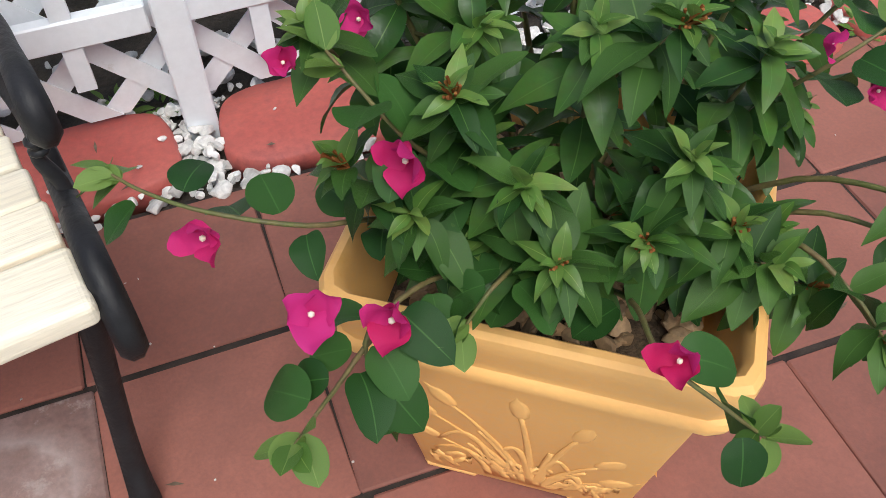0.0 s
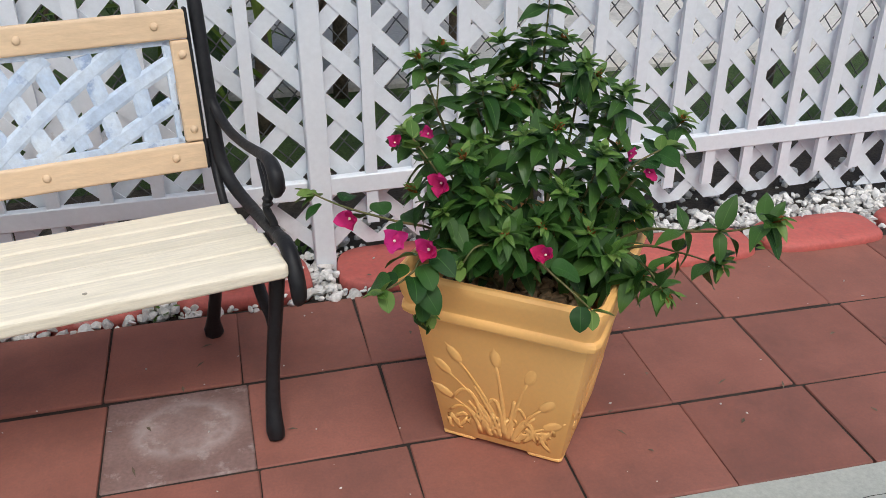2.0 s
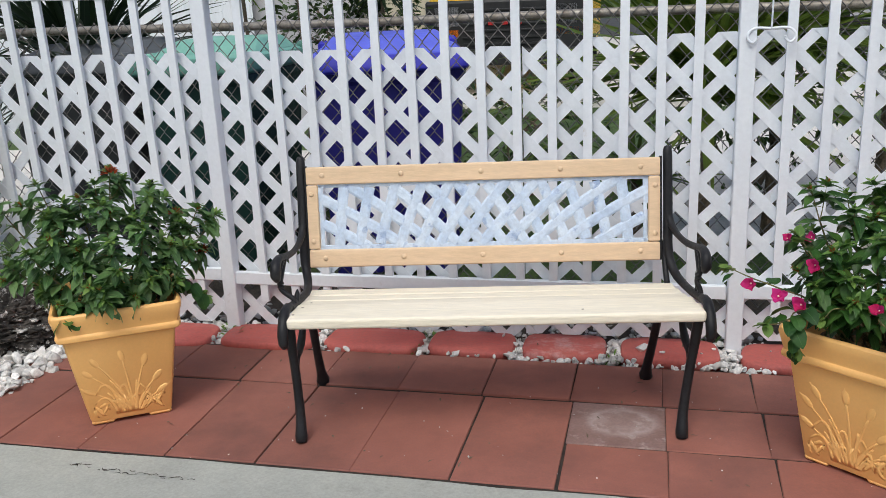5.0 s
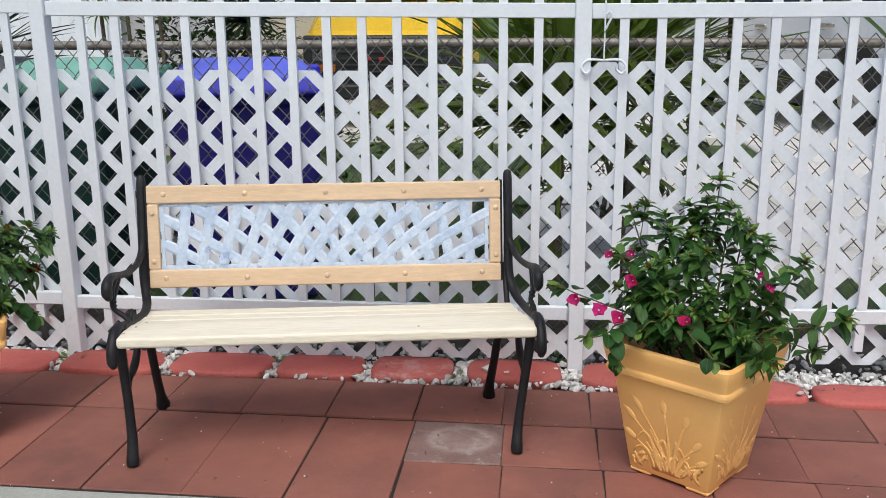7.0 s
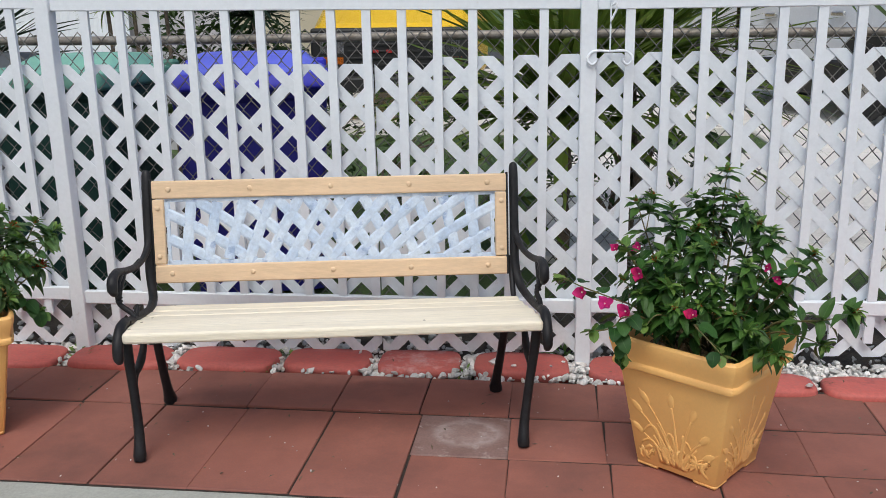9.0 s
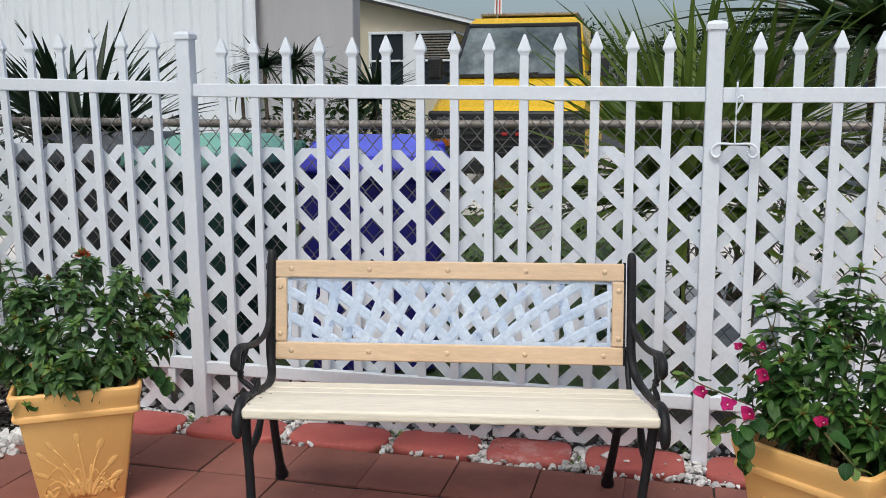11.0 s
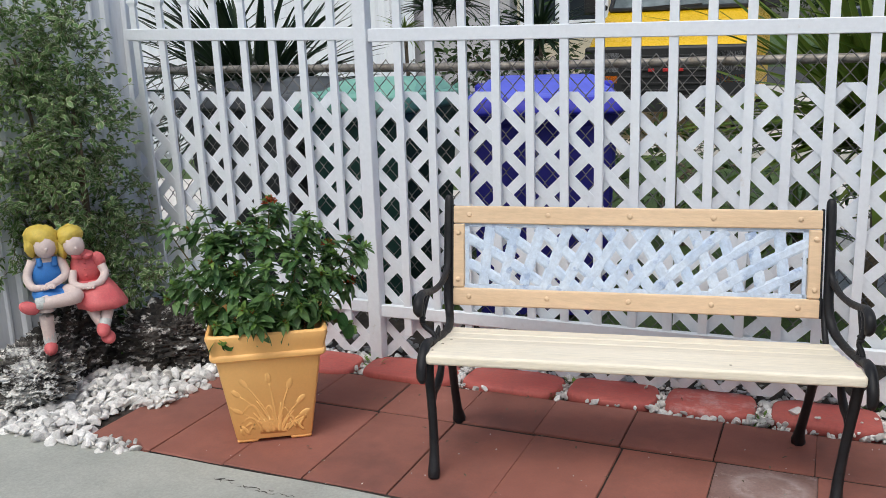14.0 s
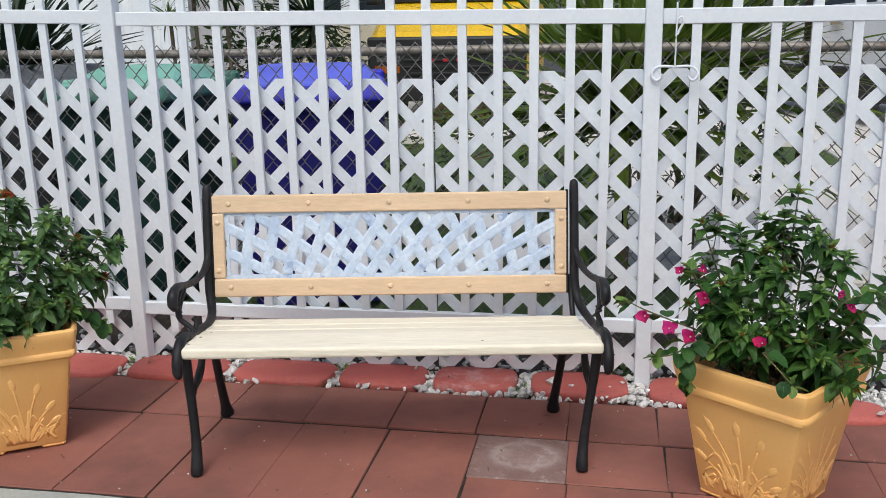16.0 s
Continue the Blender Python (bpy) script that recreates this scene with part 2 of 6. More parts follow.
bm = bmesh.new()
for y0, y1 in ((-60, 1.1), (1.1, 220)):
    bm.faces.new([bm.verts.new((x, y, -0.06 + rise(y))) for x, y in ((-150, y0), (150, y0), (150, y1), (-150, y1))])
bmesh.ops.remove_doubles(bm, verts=bm.verts, dist=0.001)
tagged(link("ground", bm, GRASS), "green lawn running out to the horizon", "ground", kind="structure")
sheet("earth", -3.2, 4.5, -0.62, 1.25, -0.030, EARTH, "dark bare earth under the fence and gravel", cuts=40, relief=0.012)
DRIVE = surface("pale_drive", (0.62, 0.59, 0.54), (0.70, 0.67, 0.62), 1.2, 60, 0.9, 0.3, 0.004, 0.12, stain=(0.48, 0.46, 0.43), stain_scale=0.8)
bm = bmesh.new()
box(bm, 0.35, 14, 2.15, 5.85, -0.30, -0.02, 0.02)
box(bm, 2.6, 14, 5.86, 16, -0.30, -0.02, 0.02)
box(bm, -2.9, 2.55, 7.2, 16, -0.30, 0.045, 0.02)
for v in bm.verts:
    v.co.z += rise(v.co.y)
tagged(link("driveway", bm, DRIVE), "pale sunlit concrete driveway beyond the wire fence", "driveway", kind="structure")
bm = bmesh.new()
box(bm, -9, -1.9, 2.35, 4.6, -0.30, -0.02, 0.02)
for v in bm.verts:
    v.co.z += rise(v.co.y)
tagged(link("driveway", bm, DRIVE), "pale concrete pad beside the neighbouring house", "driveway", kind="structure")

# concrete slab with a slightly wavering edge
bm = bmesh.new()
n = 90
top, low = [], []
for i in range(n + 1):
    x = -7 + 14 * i / n
    y = -0.578 + 0.008 * noise.noise(Vector((x * 3, 0, 0))) + 0.004 * noise.noise(Vector((x * 17, 3, 0))) - 0.012 * max(0, x - 0.9) - 0.01 * max(0, -x - 0.9)
    top.append(bm.verts.new((x, y, -0.004)))
    low.append(bm.verts.new((x, y, -0.05)))
far = [bm.verts.new((-7 + 14 * i / n, -9, -0.004)) for i in range(n + 1)]
for i in range(n):
    bm.faces.new((top[i], top[i + 1], low[i + 1], low[i]))
    bm.faces.new((far[i], far[i + 1], top[i + 1], top[i]))
SLAB = tagged(link("pavement", bm, CONCRETE), "grey weathered concrete slab with fine cracks", "concrete slab", kind="structure")


def crack(ctrl, w):
    bm = bmesh.new()
    pts = smooth_line(ctrl, 8)
    prev = None
    for i, p in enumerate(pts):
        j = 0.010 * noise.noise(Vector((p.x * 40, p.y * 40, 1)))
        k = w * (0.5 + 0.8 * abs(noise.noise(Vector((p.x * 25, p.y * 25, 7)))))
        a, b = bm.verts.new((p.x, p.y + j - k, -0.0025)), bm.verts.new((p.x, p.y + j + k, -0.0025))
        if prev:
            bm.faces.new((prev[0], a, b, prev[1]))
        prev = (a, b)
    part("crack", bm, JOINT, SLAB)


crack([(0.62, -0.60, 0), (0.60, -0.66, 0), (0.50, -0.70, 0), (0.38, -0.73, 0), (0.25, -0.80, 0)], 0.0012)
crack([(1.0, -0.585, 0), (1.06, -0.64, 0), (1.16, -0.66, 0), (1.26, -0.64, 0), (1.36, -0.66, 0), (1.6, -0.68, 0)], 0.0012)
gouge = random.Random(12)
for i in range(26):
    # short rough pits in a worn patch of the slab
    gx, gy = -1.50 + 0.016 * i + gouge.uniform(-0.02, 0.02), -0.668 - 0.0012 * i + gouge.uniform(-0.012, 0.012)
    gl = gouge.uniform(0.010, 0.034)
    crack([(gx, gy, 0), (gx + gl * 0.4, gy + gouge.uniform(-0.004, 0.004), 0), (gx + gl, gy + gouge.uniform(-0.006, 0.006), 0)], gouge.uniform(0.0012, 0.0034))

# clay paving tiles, laid in three rows
FLOOR = thing("floor", None, "red-brown clay paving tiles laid in rows beside the slab", "floor tiles", kind="structure")
bm = bmesh.new()
box(bm, -2.20, 4.0, -0.575, 0.33, -0.030, -0.0065)
part("joint_bed", bm, JOINT, FLOOR)


def tile_mesh(w, d, seed):
    bm = bmesh.new()
    box(bm, -w / 2, w / 2, -d / 2, d / 2, -0.03, 0, 0.0028)
    r = random.Random(seed)
    for v in bm.verts:
        v.co.x += r.uniform(-0.0012, 0.0012)
        v.co.y += r.uniform(-0.0012, 0.0012)
        if v.co.z > -0.005:
            v.co.z += r.uniform(-0.0008, 0.0008)
    me = bpy.data.meshes.new("tile")
    bm.to_mesh(me)
    bm.free()
    me.materials.append(TILE)
    return me


# three rows to the east; west of the stained tile long tiles span the two front rows
ROWS = ((-0.300, -0.566, 0.006, 0, 13), (-0.002, -0.292, 0.0, 0, 13), (-0.008, -0.566, 0.0, -7, 0), (0.320, 0.008, -0.012, -7, 13))
tr = random.Random(5)
for back, front, shift, first, last in ROWS:
    mid, dep = (back + front) / 2, back - front
    meshes = [tile_mesh(0.3052, dep - 0.002, k) for k in range(3)]
    for k in range(first, last):
        cx = k * 0.3085 + shift + 0.1542
        bend = -0.026 * max(0, cx - 0.75) - 0.010 * max(0, -cx - 0.9)
        me = meshes[k % 3]
        stained = k == 0 and back == -0.002
        if stained:
            me = me.copy()
            me.materials.clear()
            me.materials.append(TILE_STAIN)
        lift = tr.uniform(-0.0018, 0.0006) + (0.003 if back > 0.3 and -4 < k < 0 else 0)
        ob = share("tile", me, FLOOR, pose(cx + tr.uniform(-0.002, 0.002), mid + bend + tr.uniform(-0.002, 0.002), lift - 0.001,
                                           tr.uniform(-0.25, 0.25), tr.uniform(-0.25, 0.25), tr.uniform(-0.35, 0.35) - 1.3 * (cx > 0.75)))
        if stained:
            ob["label"] = "tile with a pale ring-shaped mineral stain"

# red edging stones
def edging(x0, x1, y0, y1, seed, label):
    r = random.Random(seed)
    w, d = x1 - x0, y1 - y0
    bm = bmesh.new()
    prof = []
    n = 44
    for i in range(n):
        a = 2 * math.pi * i / n
        c, s = math.cos(a), math.sin(a)
        e = 0.50
        px = math.copysign(abs(c) ** e, c) * w / 2
        py = math.copysign(abs(s) ** e, s) * d / 2
        k = 1 + 0.035 * noise.noise(Vector((c * 1.6 + seed * 3.1, s * 1.6, seed)))
        prof.append((px * k, py * k))
    loops = [[(x, y, -0.03) for x, y in prof], [(x, y, 0.008) for x, y in prof], [(x * 0.985, y * 0.975, 0.018) for x, y in prof],
             [(x * 0.955, y * 0.93, 0.024) for x, y in prof], [(x * 0.5, y * 0.5, 0.026) for x, y in prof]]
    rings(bm, loops)
    for v in bm.verts:
        v.co.z += 0.0025 * noise.noise(v.co * 22 + Vector((seed, 0, 0)))
    ob = link("edging_stone", bm, RED, smooth=True)
    ob.matrix_basis = pose((x0 + x1) / 2, (y0 + y1) / 2, r.uniform(-0.008, -0.003), 0, 0, r.uniform(-1.2, 1.2))
    return tagged(ob, label, "edging stone", "red edging stones")


STONES = ((-1.93, -1.545, 0.275), (-1.50, -1.085, 0.295), (-1.05, -0.645, 0.320), (-0.617, -0.268, 0.338), (-0.238, 0.088, 0.346), (0.140, 0.510, 0.352),
          (0.585, 0.955, 0.345), (0.985, 1.400, 0.262), (1.420, 1.810, 0.250), (1.840, 2.24, 0.245), (2.27, 2.70, 0.240))
for i, (a, b, y) in enumerate(STONES):
    lab = "red-painted concrete edging stone with rounded corners"
    if i == 4:
        lab = "red edging stone with a worn whitish patch"
    stone = edging(a, b, y, y + (0.225 if i < 7 else 0.185), i + 1, lab)
    if i == 4:
        stone.data.materials[0] = RED_WORN

# ---- white fence ----
def picket_mesh():
    bm = bmesh.new()
    s = 0.0165
    def sq(h, z, k=0.5):
        return [(-h, -h * k, z), (h, -h * k, z), (h, h * k, z), (-h, h * k, z)]
    loops = [sq(s, 0.125), sq(s, 1.505), sq(s * 0.9, 1.520), sq(s * 1.15, 1.530), sq(s * 1.45, 1.537), sq(s * 1.45, 1.543), sq(s * 0.95, 1.566), sq(0.003, 1.598)]
    rings(bm, loops)
    me = bpy.data.meshes.new("picket")
    bm.to_mesh(me)
    bm.free()
    me.materials.append(WHITE)
    return me


PICKET = picket_mesh()
SLOPE = math.degrees(math.atan(0.012))


def fence_post(x):
    bm = bmesh.new()
    box(bm, -0.029, 0.029, -0.029, 0.029, -0.08, 1.605, 0.003)
    root = thing("fence_post", pose(x + 0.008, fence_y(x), 0, 0, -0.35, SLOPE), "square white vinyl fence post with a flat cap", "fence post", "white fence posts")
    part("shaft", bm, WHITE, root)
    bm = bmesh.new()
    def sq(h, z):
        return [(-h, -h, z), (h, -h, z), (h, h, z), (-h, h, z)]
    rings(bm, [sq(0.035, 1.600), sq(0.035, 1.618), sq(0.029, 1.626), sq(0.010, 1.632)])
    part("cap", bm, WHITE, root)


def fence_panel(x0, x1, places, top, low, lean=-0.15, settle=0.0):
    """Pickets at the given x between two posts; top and low are the middles of the rails at either end; the pickets lean by some degrees, less towards the end."""
    y0 = fence_y(x0)
    length = math.hypot(x1 - x0, fence_y(x1) - y0)
    root = thing("picket_fence", pose(x0, y0, 0, 0, 0, SLOPE), "white vinyl picket fence with spear-tipped pickets and two rails", "picket fence", "white picket fences")
    for (za, zb), half in ((top, 0.0265), (low, 0.0265)):
        bm = bmesh.new()
        box(bm, 0.029, length - 0.029, -0.0135, 0.0135, -half, half, 0.003)
        for v in bm.verts:
            v.co.z += za + (zb - za) * v.co.x / length
        part("rail", bm, WHITE, root)
    lift = (top[0] + top[1]) / 2 - 1.385
    for k, x in enumerate(places):
        tip = lean + settle * k + random.uniform(-0.15, 0.15)
        share("picket", PICKET, root, pose(x - x0 - 1.33 * math.tan(radians(tip)), -0.001, lift + random.uniform(-0.004, 0.004), 0, tip, 0))
    return root


def lattice_panel(x0, x1, cross, pitch, zhi, rack=0.0, over=0.010):
    """Two layers of diagonal slats, cut at top and bottom; one crossing lies at x = cross, a little over the top edge; the panel is racked with the ground."""
    y0 = fence_y(x0) + 0.030
    length = math.hypot(x1 - x0, fence_y(x1) - fence_y(x0))
    root = thing("lattice_panel", pose(x0, y0, 0, 0, 0, SLOPE), "white diagonal lattice panel behind the pickets, slightly grubby near the ground", "lattice panel", "white lattice panels")
    zlo, half, thick = 0.022, 0.0208, 0.0030
    reach = zhi + over - zlo
    for layer, sgn in ((1, 1), (0, -1)):
        start = cross - x0 - sgn * reach
        k0 = int(-(zhi - zlo) / pitch) - 2
        k1 = int((length + zhi - zlo) / pitch) + 2
        for k in range(k0, k1):
            base = k * pitch + start % pitch
            h = half * math.sqrt(2)
            # strip between two slanting lines, clipped to the panel
            def clip_x(u0, u1):
                pts = [(u0, zlo), (u1, zlo), (u1 + sgn * (zhi - zlo), zhi), (u0 + sgn * (zhi - zlo), zhi)]
                for side, lim in ((1, 0.0), (-1, length)):
                    outp = []
                    for i in range(len(pts)):
                        a, b = pts[i], pts[(i + 1) % len(pts)]
                        ia, ib = side * (a[0] - lim) >= 0, side * (b[0] - lim) >= 0
                        if ia:
                            outp.append(a)
                        if ia != ib:
                            t = (lim - a[0]) / (b[0] - a[0])
                            outp.append((lim, a[1] + t * (b[1] - a[1])))
                    pts = outp
                    if len(pts) < 3:
                        return []
                return pts
            poly = clip_x(base - h, base + h)
            if len(poly) < 3:
                continue
            yy = layer * (thick + 0.0005)
            bm = bmesh.new()
            fr = [bm.verts.new((x, yy, z + rack * x)) for x, z in poly]
            bk = [bm.verts.new((x, yy + thick, z + rack * x)) for x, z in poly]
            bm.faces.new(fr)
            bm.faces.new(list(reversed(bk)))
            for i in range(len(poly)):
                j = (i + 1) % len(poly)
                bm.faces.new((fr[i], bk[i], bk[j], fr[j]))
            part("slat", bm, LATTICE, root)
    return root


POSTS = (-1.503, 0.553, 2.68)
for x in POSTS:
    fence_post(x)
fence_panel(-2.74, POSTS[0], [-2.660 + 0.1447 * k for k in range(8)], (1.436, 1.405), (0.247, 0.247), -1.5, 0.13)
fence_panel(POSTS[0], POSTS[1], [-1.346 + 0.1397 * k - 0.00045 * k * k for k in range(14)], (1.398, 1.376), (0.233, 0.236))
fence_panel(POSTS[1], POSTS[2], [0.700 + 0.1318 * k for k in range(15)], (1.374, 1.374), (0.240, 0.262))
fence_panel(POSTS[2], 4.6, [2.82 + 0.132 * k for k in range(13)], (1.374, 1.374), (0.262, 0.262))
lattice_panel(-2.77, -0.243, -0.319, 0.1672, 1.178, -0.0061)
lattice_panel(-0.238, 2.19, -0.134, 0.1558, 1.1825, 0.013, 0.002)
lattice_panel(2.195, 4.5, 2.33, 0.1560, 1.215)

# ---- white ribbed metal wall that ends the fence ----
WALL = thing("wall_west", None, "white ribbed aluminium wall standing at the end of the fence", "wall", kind="structure")
bm = bmesh.new()
xs, y = [], 0.62
prof = []
while y > -4.5:
    for dx, dy in ((0, 0.0), (0.0, -0.075), (0.014, -0.012), (0.014, -0.022), (0.0, -0.012), (0.0, -0.035), (0.007, -0.008), (0.007, -0.010), (0.0, -0.008)):
        y += dy
        prof.append((-2.845 + dx - 0.25 * (0.62 - y), y))
fr = [[(x, y, -0.05) for x, y in prof], [(x, y, 2.9) for x, y in prof]]
rings(bm, fr, closed=False, cap=False)
part("ribbed_sheet", bm, SIDING, WALL)
bm = bmesh.new()
box(bm, -0.14, -0.012, -5.2, 0.02, -0.05, 2.92, 0, pose(-2.845, 0.62, 0, 0, 0, -14.04))
part("wall_core", bm, SIDING, WALL)
bm = bmesh.new()
box(bm, -2.845, -2.815, 0.60, 0.66, -0.05, 2.9, 0.003)
part("corner_trim", bm, SIDING, WALL)

# ---- garden bench ----
def bench():
    root = thing("garden_bench", pose(-0.283, -0.088, 0, 0, 0, 10.2), "bench with cream slats, blue lattice back and black cast-iron ends", "bench")

    def hull(name, ctrl, rad, x, n=5, sides=8, flat=1.0):
        """A cast-iron member through (y, z, sideways) points, thicker or thinner along its way."""
        bm = bmesh.new()
        pts = smooth_line([(x + (c[2] if len(c) > 2 else 0), c[0], c[1]) for c in ctrl], n)
        m = len(pts)
        rr = []
        for i in range(m):
            t = i / (m - 1) * (len(rad) - 1)
            k = min(int(t), len(rad) - 2)
            rr.append(rad[k] + (rad[k + 1] - rad[k]) * (t - k))
        tube(bm, pts, rr, sides, flat, (1, 0, 0))
        return part(name, bm, IRON, root, smooth=True)

    for sx in (-1, 1):
        x = 0.642 if sx > 0 else -0.642
        out = 0.040 if sx > 0 else -0.008
        # curved upright of the back, sweeping down and forward along the ends of the slats into the rolled front
        hull("back_upright", [(0.318, 0.822), (0.312, 0.806), (0.290, 0.70), (0.268, 0.58), (0.250, 0.48), (0.226, 0.425, 0.008), (0.180, 0.396, 0.020), (0.10, 0.390, 0.030), (0.0, 0.402, 0.032), (-0.10, 0.420, 0.032), (-0.175, 0.434, 0.032)],
             [0.010, 0.0165, 0.0165, 0.0165, 0.0165, 0.0155, 0.0145, 0.014, 0.014, 0.0145], x)
        hull("front_scroll", [(-0.150, 0.430), (-0.190, 0.440), (-0.228, 0.436), (-0.258, 0.412), (-0.274, 0.384), (-0.276, 0.358), (-0.268, 0.342)],
             [0.014, 0.0155, 0.0160, 0.0165, 0.0165, 0.0155, 0.011], x + 0.031)
        # arm with its rolled end
        hull("armrest", [(0.272, 0.60), (0.250, 0.565, out * 0.2), (0.190, 0.540, out * 0.5), (0.110, 0.536, out * 0.8), (0.020, 0.548, out), (-0.060, 0.566, out), (-0.105, 0.570, out), (-0.136, 0.556, out), (-0.142, 0.530, out), (-0.126, 0.512, out)],
             [0.014, 0.013, 0.0110, 0.0110, 0.0115, 0.0125, 0.0145, 0.0165, 0.0165, 0.011], x)
        # slender turned post from the arm to the seat, with collars and a leaf bud
        hull("arm_post", [(-0.060, 0.556, out), (-0.092, 0.530, out * 0.9), (-0.100, 0.500, out * 0.8), (-0.098, 0.470, out * 0.6), (-0.108, 0.440, 0.034), (-0.120, 0.412, 0.034)],
             [0.012, 0.008, 0.0075, 0.0095, 0.0075, 0.009, 0.008, 0.011], x, 6)
        for z in (0.492, 0.480):
            bm = bmesh.new()
            bmesh.ops.create_uvsphere(bm, u_segments=10, v_segments=6, radius=0.0115, matrix=pose(x + out * 0.7, -0.099, z) @ Matrix.Diagonal((1, 1, 0.55, 1)))
            part("collar", bm, IRON, root, smooth=True)
        hull("arm_strut", [(-0.030, 0.550, out), (-0.050, 0.530, out * 0.9), (-0.080, 0.505, out * 0.8), (-0.098, 0.480, out * 0.7)], [0.012, 0.009, 0.007, 0.006], x, 4)
        hull("leaf_bud", [(-0.075, 0.404, 0.034), (-0.070, 0.425, 0.034), (-0.060, 0.444, 0.036), (-0.054, 0.456, 0.036)], [0.009, 0.010, 0.008, 0.002], x, 4)
        # legs and the brace between
        fx = 0.609 if sx > 0 else -0.594
        bx = 0.571 if sx > 0 else -0.606
        tx = 0.045 if sx > 0 else -0.012
        hull("front_leg", [(-0.205, 0.415, tx), (-0.206, 0.33, tx * 0.8), (-0.200, 0.20, tx * 0.45), (-0.206, 0.09, tx * 0.15), (-0.226, 0.025), (-0.232, 0.0)], [0.0165, 0.0160, 0.0145, 0.0145, 0.0165, 0.020, 0.018], fx)
        hull("back_leg", [(0.078, 0.352, (0.604 * sx - bx) * 0.9), (0.100, 0.32, (0.604 * sx - bx) * 0.7), (0.150, 0.17, (0.604 * sx - bx) * 0.3), (0.195, 0.06), (0.218, 0.012), (0.224, 0.0)],
             [0.016, 0.0155, 0.0145, 0.0165, 0.025, 0.022], bx)
        hull("brace", [(-0.200, 0.235), (-0.168, 0.262), (-0.118, 0.272), (-0.066, 0.300), (-0.030, 0.350), (-0.010, 0.392)], [0.013, 0.011, 0.0135, 0.010, 0.012], fx + tx * 0.6)
        hull("back_rib", [(0.262, 0.50, -sx * 0.012), (0.236, 0.43, -sx * 0.012), (0.185, 0.372, -sx * 0.012), (0.115, 0.345, -sx * 0.012)], [0.010, 0.010, 0.010], x)

    # seat slats on a dished curve, the front one with a rounded nose
    SLATS = ((-0.229, 0.090, 0.424, 0.0), (-0.134, 0.073, 0.413, -3.5), (-0.052, 0.069, 0.399, -7.0), (0.030, 0.069, 0.387, -6.5), (0.113, 0.075, 0.378, -4.0))
    for i, (v, w, z, turn) in enumerate(SLATS):
        bm = bmesh.new()
        box(bm, -0.598 - 0.003 * i, 0.660 - 0.005 * i, -w / 2, w / 2, -0.026 if i == 0 else -0.014, 0.008, 0.010 if i == 0 else 0.006, None, 4)
        for q in bm.verts:
            # hand-cut edges and a slight sag
            q.co.z += 0.0022 * noise.noise(Vector((q.co.x * 4, i * 3.1, q.co.y * 12)))
            q.co.y += 0.0016 * noise.noise(Vector((q.co.x * 9, i * 5.3, 2)))
        bmesh.ops.transform(bm, matrix=pose(0, v, z, turn), verts=bm.verts)
        ob = part("seat_slat", bm, CREAM, root)
        for u in ((-0.585, 0.30) if i == 0 else (-0.585,) if i < 3 else ()):
            bm = bmesh.new()
            bmesh.ops.create_uvsphere(bm, u_segments=8, v_segments=5, radius=0.005, matrix=pose(u + 0.01 * i, v, z, turn) @ pose(0, 0, 0.008) @ Matrix.Diagonal((1, 1, 0.3, 1)))
            part("bolt", bm, SLATBOLT, ob)

    # back frame, leaning
    lean = pose(-0.004, 0.248, 0.436, -8.2)
    W, H, T = 0.620, 0.358, 0.024

    def board(x0, x1, z0, z1, y0=-T / 2, y1=T / 2, bev=0.006):
        bm = bmesh.new()
        box(bm, x0, x1, y0, y1, z0, z1, bev, None, 3)
        bmesh.ops.transform(bm, matrix=lean, verts=bm.verts)
        return part("frame_board", bm, PEACH, root)

    def dome(u, z, ob):
        bm = bmesh.new()
        bmesh.ops.create_uvsphere(bm, u_segments=10, v_segments=6, radius=0.0095, matrix=lean @ pose(u, -T / 2 - 0.0005, z) @ Matrix.Diagonal((1, 0.6, 1, 1)))
        part("bolt_head", bm, PEACH, ob, smooth=True)

    upper = board(-W, W, H - 0.062, H)
    lower = board(-W, W, 0.0, 0.064)
    for u in (-0.56, -0.28, 0.0, 0.275, 0.55):
        dome(u, H - 0.030, upper)
        dome(u, 0.034, lower)
    for sx in (-1, 1):
        side = board(sx * W - 0.021 * (1 + sx), sx * W + 0.021 * (1 - sx), 0.066, H - 0.064)
        for z in (0.095, H - 0.095):
            dome(sx * (W - 0.020), z, side)
        bm = bmesh.new()
        box(bm, sx * W - 0.004, sx * W + 0.004, -0.012, 0.014, 0.0, H + 0.004, 0.002)
        bmesh.ops.transform(bm, matrix=lean, verts=bm.verts)
        part("iron_edge", bm, IRON, root)

    # moulded insert: two families of strips that bow towards the middle
    ins = new("back_insert")
    ins.parent = root
    ins["label"] = "pale blue painted moulded lattice insert"
    x0, x1, z0, z1 = -W + 0.044, W - 0.044, 0.066, H - 0.064
    h = z1 - z0

    def weave_angle(u):
        return radians(53 - 56 * u + 10 * u * u) if u < 0.58 else radians(23.5)

